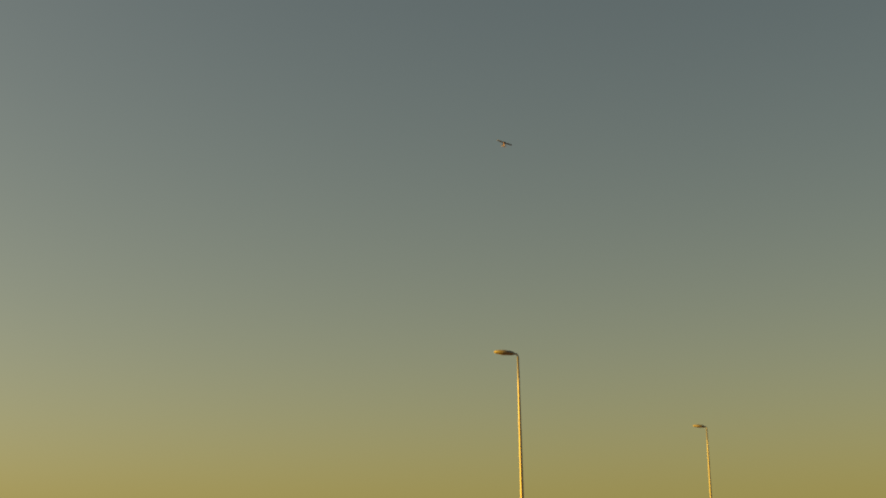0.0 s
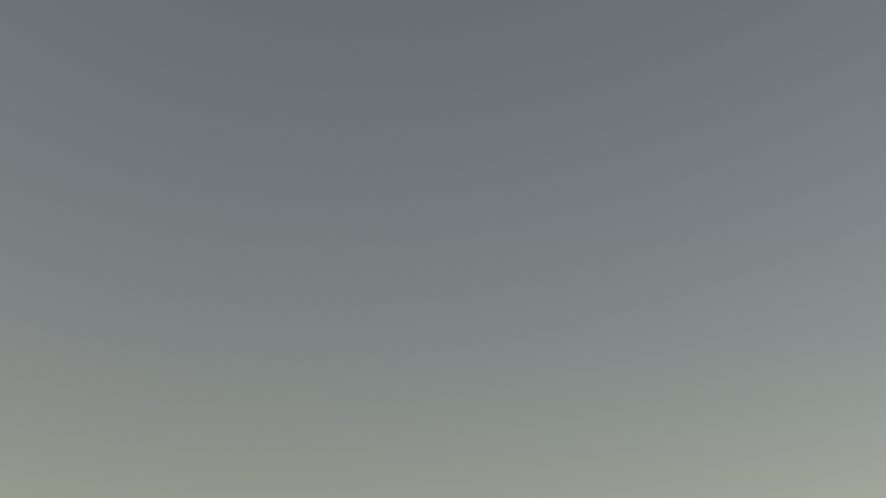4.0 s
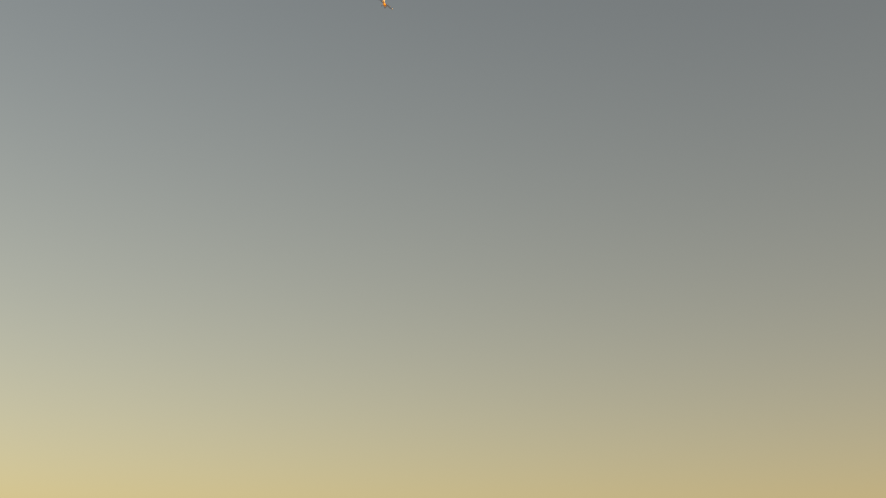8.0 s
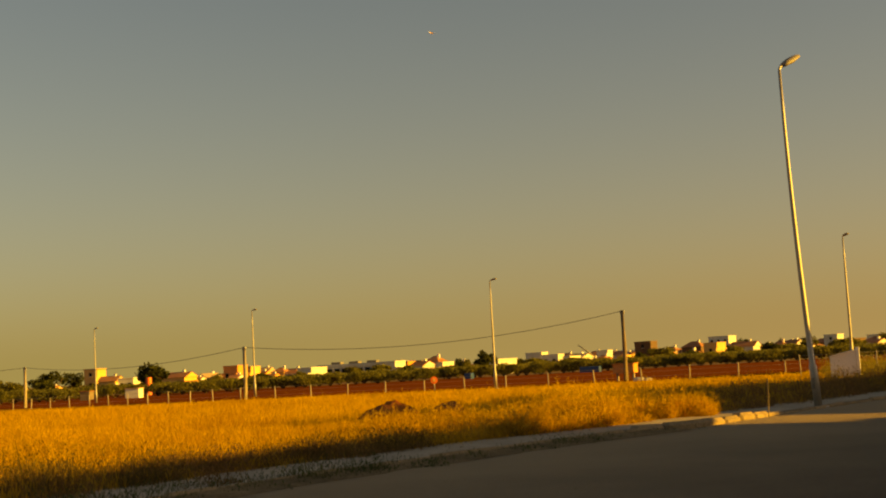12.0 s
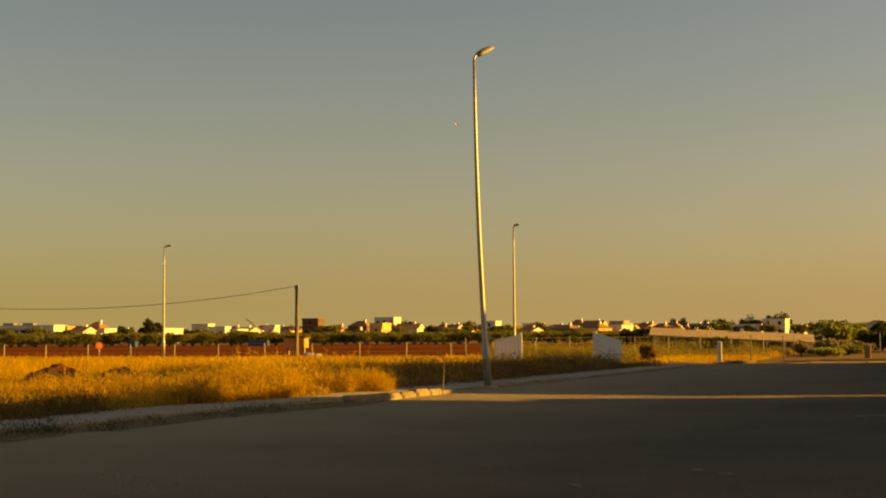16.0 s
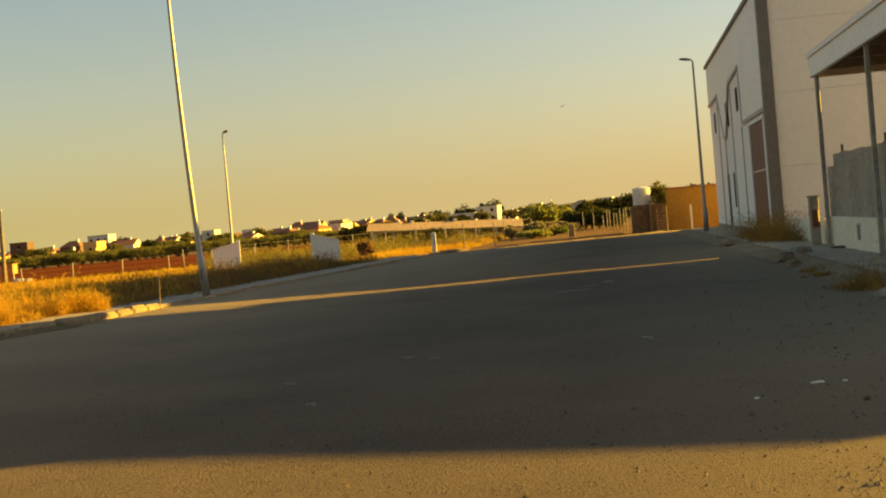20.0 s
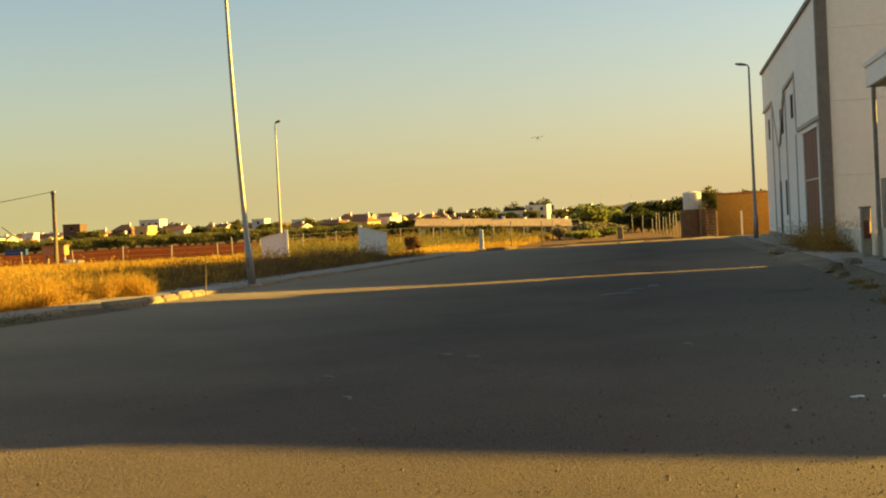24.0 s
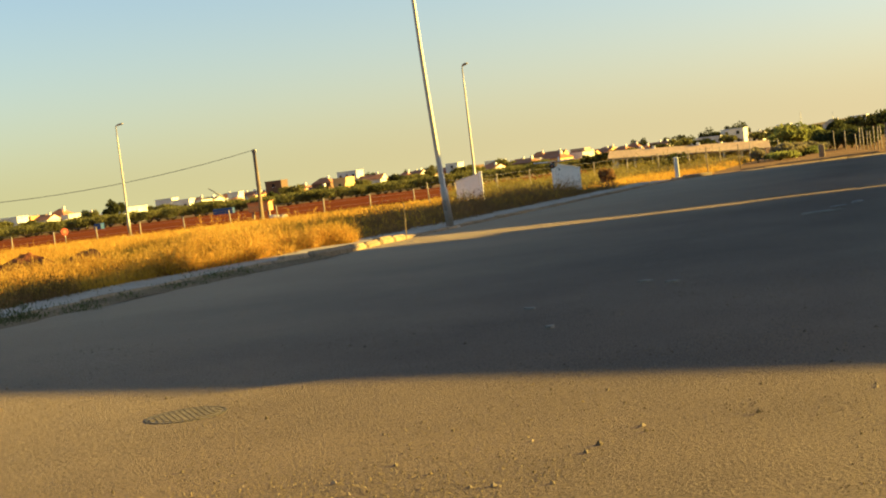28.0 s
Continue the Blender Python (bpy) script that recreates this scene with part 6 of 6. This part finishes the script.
def tree(name, w, h, trunk_h, leaves, size, mat, seed, label, category="tree", group=""):
    t = thing(name, Matrix(), label, category, group)
    bm = bmesh.new()
    r = 0.05 * w ** 0.8
    tube(bm, [(0, 0, -0.1), (0.03 * w, 0, trunk_h * 0.6), (0, 0.02 * w, trunk_h + (h - trunk_h) * 0.4)], [r * 1.3, r, r * 0.5], 7)
    for i in range(4):
        a = i * 1.6 + seed
        tube(bm, [(0, 0, trunk_h * 0.8), (w * 0.18 * math.cos(a), w * 0.18 * math.sin(a), trunk_h + (h - trunk_h) * 0.35), (w * 0.3 * math.cos(a), w * 0.3 * math.sin(a), trunk_h + (h - trunk_h) * 0.6)], [r * 0.6, r * 0.4, r * 0.15], 5)
    part("trunk", bm, "bark", t)
    c = new("crown", crown_mesh("crown", w, h - trunk_h, trunk_h, leaves, size, mat, seed))
    c.parent = t
    return t


def place(t, az, d, turn=0.0, s=1.0):
    t.matrix_basis = Matrix.Translation((*at(az, d)[:2], 0)) @ Matrix.Rotation(turn, 4, "Z")
    return t


rt = random.Random(11)
kinds = [tree("orchard_tree", rt.uniform(3.6, 4.4), rt.uniform(1.85, 2.3), 0.05, 1700, 0.12, "leaf", 20 + i, "low round dark green citrus tree", "tree", "orchard trees") for i in range(5)]
first = True
spots = []
for row in range(6):
    az = -45.0 + rt.uniform(0, 1)
    d0 = 176 + row * 9.5
    while az < 4.5:
        d = d0 + 10 * math.cos(radians(az * 2)) - 8 + rt.uniform(-1.2, 1.2)
        if not (-33.6 < az < -30.2 and row < 1):
            spots.append((az, d))
        az += (2.9 + 0.5 * rt.random()) / d * 57.3 * (1.0 if row < 2 else 1.5)
for i, (az, d) in enumerate(spots):
    if i < 5:
        place(kinds[i], az, d, rt.uniform(0, 6))
    else:
        copy_thing(kinds[i % 5], Matrix.Translation((*at(az, d)[:2], rt.uniform(-0.1, 0.05))) @ Matrix.Rotation(rt.uniform(0, 6.28), 4, "Z"))

SINGLE = [   # bearing, elevation of the top, distance, width, leaf, label
    (-36.75, 0.62, 240, 4.6, "leaf", "rounded green tree beside the village"), (-36.1, 0.50, 240, 4.0, "leaf", "rounded green tree beside the village"),
    (-34.9, 0.62, 225, 4.2, "leaf_dark", "dark dense tree beside the village"), (-34.3, 0.90, 228, 4.6, "leaf_dark", "dark dense tree beside the village"), (-33.6, 0.78, 232, 3.8, "leaf_dark", "dark dense tree beside the village"),
    (-30.55, 1.02, 205, 6.4, "leaf_dark", "round-crowned umbrella pine standing alone"), (-15.95, 0.76, 232, 4.6, "leaf_dark", "dark spreading tree behind the white building"), (-17.1, 0.55, 380, 2.5, "leaf_dark", "small dark tree among roofs"),
    (-27.6, 0.35, 300, 3.0, "leaf", "garden tree between houses"), (-24.0, 0.3, 280, 3.0, "leaf", "garden tree between houses"), (-16.95, 0.3, 280, 3.5, "leaf", "garden tree between houses"), (-12.0, 0.42, 520, 4.0, "leaf", "garden tree between houses"),
    (-8.6, 0.45, 360, 4.0, "leaf", "garden tree between houses"), (-4.72, 0.78, 520, 6.0, "leaf_dark", "dark tree rising above the roofs"), (-2.0, 0.62, 430, 5.0, "leaf", "leafy tree among the houses"), (-3.2, 0.5, 520, 4.0, "leaf_dark", "small dark tree among roofs"),
    (1.0, 0.55, 420, 6.0, "leaf", "leafy tree among the houses"), (-0.4, 0.40, 380, 6.0, "leaf", "leafy tree among the houses"), (2.0, 0.30, 330, 5.0, "leaf", "leafy tree among the houses"), (5.0, 0.22, 130, 3.0, "leaf_dark", "dark bush behind the fenced plot"), (5.7, 0.28, 125, 3.0, "leaf_dark", "dark bush behind the fenced plot"),
    (6.9, 0.68, 560, 5.0, "leaf_dark", "dark pine on the skyline"), (7.2, 0.72, 570, 5.0, "leaf_dark", "dark pine on the skyline"), (8.4, 0.62, 560, 7.0, "leaf_dark", "dark pine on the skyline"), (9.05, 0.74, 570, 7.0, "leaf_dark", "dark pine on the skyline"), (9.9, 0.76, 560, 7.5, "leaf_dark", "dark pine on the skyline"), (11.0, 0.84, 560, 8.0, "leaf_dark", "dark pine on the skyline"), (11.5, 0.91, 565, 8.0, "leaf_dark", "dark pine on the skyline"), (10.4, 0.61, 540, 7.0, "leaf_dark", "dark pine on the skyline"),
    (13.4, 0.48, 132, 3.8, "leaf_light", "bushy yellow-green tree past the fence"), (14.3, 0.34, 136, 3.4, "leaf_light", "bushy yellow-green tree past the fence"), (12.8, 0.5, 150, 2.6, "leaf", "green bush past the fence"), (15.3, 0.5, 165, 3.6, "leaf_dark", "dark tree beside the dirt track"), (16.0, 0.56, 168, 3.8, "leaf_dark", "dark tree beside the dirt track"), (16.9, 0.6, 162, 3.8, "leaf_dark", "dark tree beside the dirt track"),
    (17.6, 0.62, 150, 4.0, "leaf_dark", "dark tree behind the water tank"), (18.55, 1.02, 130, 3.2, "leaf", "leafy tree behind the water tank"), (20.2, 0.8, 160, 6.0, "leaf_dark", "dark tree behind the ochre store"), 
    (12.9, -0.72, 84, 2.6, "leaf_light", "sprawling yellow-green bush by the track"), (13.9, -0.62, 90, 2.8, "leaf_light", "sprawling yellow-green bush by the track"), (5.55, -0.42, 64, 0.85, "brown_weed", "withered rust-brown bush by the plot fence"), (8.65, -0.12, 86, 1.3, "leaf_dark", "small dark shrub before the long shed"), (8.2, -0.3, 88, 1.0, "leaf", "small green shrub before the long shed"), (12.0, -0.35, 84, 1.2, "leaf_pale", "pale dry bush before the long shed"),
]
for i in range(8):   # a dark hedge behind the stakes
    SINGLE.append((14.7 + 0.3 * i, rt.uniform(-0.06, 0.14), 104 - i, 2.2, "leaf_dark", "dark hedge bush behind the stake fence"))
for i in range(5):
    SINGLE.append((13.1 + 0.36 * i, rt.uniform(-0.42, -0.28), 88 + i, 1.9, "leaf_pale", "pale grey-green bush past the road's end"))
for i in range(60):   # greenery between the houses
    az = -40 + 58 * (i + rt.random()) / 60
    SINGLE.append((az, rt.uniform(0.10, 0.36) + (0.12 if az > -10 else 0), rt.uniform(270, 420), rt.uniform(3.5, 7.0), rt.choice(("leaf", "leaf_dark", "leaf")), "leafy garden tree among the village houses"))
for i, (az, el, d, w, mat, label) in enumerate(SINGLE):
    h = 1.5 + d * math.tan(radians(el))
    place(tree("bush" if h < 1.6 else "tree", w, h, h * (0.22 if h > 3 and d < 500 and mat != "leaf_light" else 0.06), 1100 if mat != "leaf_light" else 1500, 0.05 * w + 0.05, mat, 60 + i, label, "bush" if h < 1.6 else "tree"), az, d, i)


def palm(az, d, h):
    p = thing("palm_tree", Matrix.Translation((*at(az, d)[:2], 0)), "squat palm tree with arching fronds", "palm")
    part("trunk", tube(bmesh.new(), [(0, 0, -0.1), (0.1, 0, h * 0.4), (0, 0, h * 0.75)], [0.32, 0.26, 0.28], 8), "bark", p)
    for i in range(22):
        a, up = i * 2.4, 0.9 - 0.06 * i
        bm = bmesh.new()
        pts = [(r * math.cos(a), r * math.sin(a), h * 0.75 + up * r - 0.28 * r * r) for r in (0, 0.7, 1.4, 2.0)]
        side = Vector((-math.sin(a), math.cos(a), 0))
        for k, (q0, q1) in enumerate(zip(pts, pts[1:])):
            for s in (-1, 1):
                for u in (0.0, 0.33, 0.66):
                    b = Vector(q0).lerp(Vector(q1), u)
                    t = b + side * s * (0.5 - 0.1 * k) + (Vector(q1) - Vector(q0)) * 0.4 + Vector((0, 0, -0.15))
                    bm.faces.new([bm.verts.new(v) for v in (b, b + (Vector(q1) - Vector(q0)) * 0.2, t)])
        part("frond", bm, "leaf", p)


palm(-37.45, 250, 5.0)


# ---------------- model aeroplane ----------------
def model_plane():
    """Nose along +y, wings along x, span 1.5 m."""
    p = thing("model_aeroplane", Matrix(), "small high-wing model aeroplane in white and orange film", "model aeroplane")
    bm = bmesh.new()
    secs = [(0.52, 0.035, 0.04, 0.0), (0.47, 0.06, 0.065, 0.0), (0.25, 0.07, 0.085, 0.01), (0.0, 0.065, 0.08, 0.015), (-0.3, 0.04, 0.05, 0.02), (-0.62, 0.015, 0.025, 0.03)]
    rings = [[bm.verts.new((w * cx, y, z + h * cz)) for cx, cz in ((-1, -0.7), (-0.7, -1), (0.7, -1), (1, -0.7), (1, 0.7), (0.7, 1), (-0.7, 1), (-1, 0.7))] for y, w, h, z in secs]
    for a, b in zip(rings, rings[1:]):
        for k in range(8):
            bm.faces.new((a[k], b[k], b[(k + 1) % 8], a[(k + 1) % 8]))
    bm.faces.new(rings[0])
    bm.faces.new(rings[-1][::-1])
    bmesh.ops.recalc_face_normals(bm, faces=bm.faces)
    body = part("fuselage", bm, "wing_amber", p, "golden yellow fuselage")

    def wing_piece(name, x0, x1, chord0, chord1, y0, z, mat, dihedral, label=""):
        bm = bmesh.new()
        prof = [(0.5, 0.0), (0.35, 0.055), (0.1, 0.07), (-0.5, 0.005), (0.1, -0.03), (0.4, -0.025)]
        a = [bm.verts.new((x0, y0 + c * chord0, z + abs(x0) * dihedral + t * chord0)) for c, t in prof]
        b = [bm.verts.new((x1, y0 + c * chord1, z + abs(x1) * dihedral + t * chord1)) for c, t in prof]
        for k in range(6):
            bm.faces.new((a[k], b[k], b[(k + 1) % 6], a[(k + 1) % 6]))
        bm.faces.new(a)
        bm.faces.new(b[::-1])
        bmesh.ops.recalc_face_normals(bm, faces=bm.faces)
        return part(name, bm, mat, p, label)

    for s in (-1, 1):
        wing_piece("wing", 0.0, s * 0.2, 0.25, 0.25, 0.16, 0.105, "wing_red", 0.04, "orange-red wing centre")
        wing_piece("wing_panel", s * 0.2, s * 0.75, 0.25, 0.20, 0.16, 0.105, "wing_white", 0.04, "white outer wing")
        # thin dark plate puts the shade below the wing into colour
        under = part("underside", prism(bmesh.new(), [(0.0, 0.05), (0.73, 0.07), (0.73, 0.245), (0.0, 0.27)] if s > 0 else [(-0.73, 0.07), (0.0, 0.05), (0.0, 0.27), (-0.73, 0.245)], 0.088, 0.092), "wing_dark", p, "wing underside darkened for shade")
        for v in under.data.vertices:
            v.co.z += abs(v.co.x) * 0.04
        wing_piece("tailplane", 0.0, s * 0.27, 0.17, 0.12, -0.55, 0.035, "wing_white", 0.0, "white tailplane")
        # dark bar paints the shaded front of the wing
        edge = tube(bmesh.new(), [(0.0, 0.287, 0.100), (s * 0.2, 0.287, 0.108), (s * 0.75, 0.262, 0.130)], 0.016, 6)
        part("leading_edge", edge, "wing_dark", p, "wing leading edge darkened for shade")
        part("gear_leg", tube(bmesh.new(), [(s * 0.04, 0.2, -0.06), (s * 0.16, 0.22, -0.17)], 0.008, 5), "steel", p)
        wh = bmesh.new()
        bmesh.ops.create_cone(wh, cap_ends=True, segments=14, radius1=0.04, radius2=0.04, depth=0.025, matrix=Matrix.Translation((s * 0.17, 0.22, -0.18)) @ Matrix.Rotation(radians(90), 4, "Y"))
        part("wheel", wh, "rubber", p)
    part("fin", slab(bmesh.new(), [(-0.46, 0.05), (-0.64, 0.05), (-0.64, 0.19), (-0.58, 0.19)], -0.006, 0.006), "wing_white", p, "white tail fin")
    part("windscreen", boxed(-0.055, 0.055, 0.27, 0.33, 0.07, 0.125, bevel=0.01), "glass", p)
    part("cowl", boxed(-0.075, 0.075, 0.36, 0.528, -0.085, 0.085, bevel=0.03), "wing_dark", p, "dark engine cowl")
    cone = bmesh.new()
    bmesh.ops.create_cone(cone, cap_ends=True, segments=12, radius1=0.03, radius2=0.004, depth=0.06, matrix=Matrix.Translation((0, 0.555, 0)) @ Matrix.Rotation(radians(-90), 4, "X"))
    part("spinner", cone, "wing_red", p)
    part("propeller", boxed(-0.13, 0.13, 0.535, 0.543, -0.012, 0.012), "rubber", p)
    return p


plane = model_plane()


def motions():
    walk(plane, [
        (0.0, pose(17.74, -120.86, 40.60, 6.0, -20.0, 13.8)),
        (0.3, pose(16.17, -114.47, 41.29, 7.0, -5.0, 11.1)),
        (0.6, pose(15.18, -107.83, 42.24, 7.4, 0.0, 9.5)),
        (0.9, pose(13.94, -101.17, 43.05, 6.9, -60.0, 6.4)),
        (1.2, pose(13.64, -94.27, 43.89, 1.7, -60.0, 0.3)),
        (1.5, pose(13.88, -87.75, 43.46, -11.4, -40.0, -1.9)),
        (1.8, pose(14.12, -79.92, 40.99, -14.1, -18.0, -0.3)),
        (2.1, pose(13.95, -71.64, 39.42, -10.1, -12.0, 2.0)),
        (2.4, pose(13.55, -63.20, 38.02, -10.9, -25.0, 3.1)),
        (2.7, pose(13.05, -54.90, 36.19, -16.0, -30.0, 3.6)),
        (3.0, pose(12.54, -47.09, 33.38, 12.4, -30.0, 19.2)),
        (4.0, pose(0.90, -19.90, 44.36, 15.1, 15.0, 19.1)),
        (5.0, pose(-10.00, 18.00, 52.00, -0.9, 10.0, 28.6)),
        (6.0, pose(-30.25, 37.34, 43.35, -5.8, 15.0, 43.0)),
        (6.8, pose(-45.10, 55.68, 46.78, 9.2, 25.0, 39.0)),
        (7.5, pose(-55.00, 67.90, 49.73, 12.3, 35.0, 39.2)),
        (8.0, pose(-62.61, 77.13, 52.80, 7.6, 40.0, 33.7)),
        (8.5, pose(-69.00, 88.90, 53.09, 4.7, 42.0, 18.3)),
        (9.0, pose(-71.05, 102.59, 55.03, 3.3, 40.0, 6.1)),
        (9.5, pose(-72.04, 117.53, 54.75, -2.0, 38.0, 0.8)),
        (10.0, pose(-71.50, 133.01, 53.96, -1.5, 35.0, -4.0)),
        (10.5, pose(-69.90, 147.93, 53.96, -1.2, 30.0, -8.7)),
        (11.0, pose(-66.85, 163.34, 53.31, 0.3, 28.0, -9.8)),
        (11.5, pose(-64.39, 179.72, 54.13, 3.5, 25.0, -9.3)),
        (12.0, pose(-61.56, 195.70, 55.31, 5.8, 22.0, -10.5)),
        (12.5, pose(-58.58, 211.22, 57.36, 2.1, 18.0, -14.4)),
        (14.5, pose(-40.86, 276.55, 58.37, -3.3, 10.0, -26.1)),
        (16.5, pose(-2.18, 326.54, 49.93, -8.4, 10.0, -43.3)),
        (17.0, pose(11.26, 331.81, 47.15, -15.1, 20.0, -89.8)),
        (17.5, pose(24.56, 326.65, 42.71, -17.5, 35.0, -124.9)),
        (18.0, pose(36.99, 313.86, 37.29, -15.9, 30.0, -134.3)),
        (19.0, pose(59.33, 292.75, 28.85, -13.1, 35.0, -146.1)),
        (20.0, pose(69.72, 265.10, 23.59, -9.2, 30.0, -186.8)),
        (22.5, pose(48.18, 198.83, 13.55, -6.4, 20.0, -198.8)),
        (23.5, pose(33.69, 159.14, 11.05, -3.2, 10.0, -198.8)),
        (24.0, pose(27.50, 138.05, 10.01, -2.9, 4.0, -195.4)),
        (24.5, pose(22.26, 117.69, 8.90, -3.6, 2.0, -193.9)),
        (25.0, pose(17.17, 96.21, 7.31, -4.3, 0.0, -194.5)),
        (25.5, pose(14.20, 86.59, 6.46, -5.6, 0.0, -197.3)),
        (26.0, pose(11.76, 78.89, 5.53, -6.8, 0.0, -196.4)),
        (26.5, pose(9.10, 69.22, 4.31, -7.6, 0.0, -195.5)),
        (27.0, pose(6.91, 61.45, 3.11, -7.5, 0.0, -195.1)),
        (27.5, pose(4.86, 53.52, 2.16, -6.3, 0.0, -195.7)),
        (28.0, pose(2.77, 46.71, 1.41, -6.0, 0.0, -197.0)),
    ])


motions()
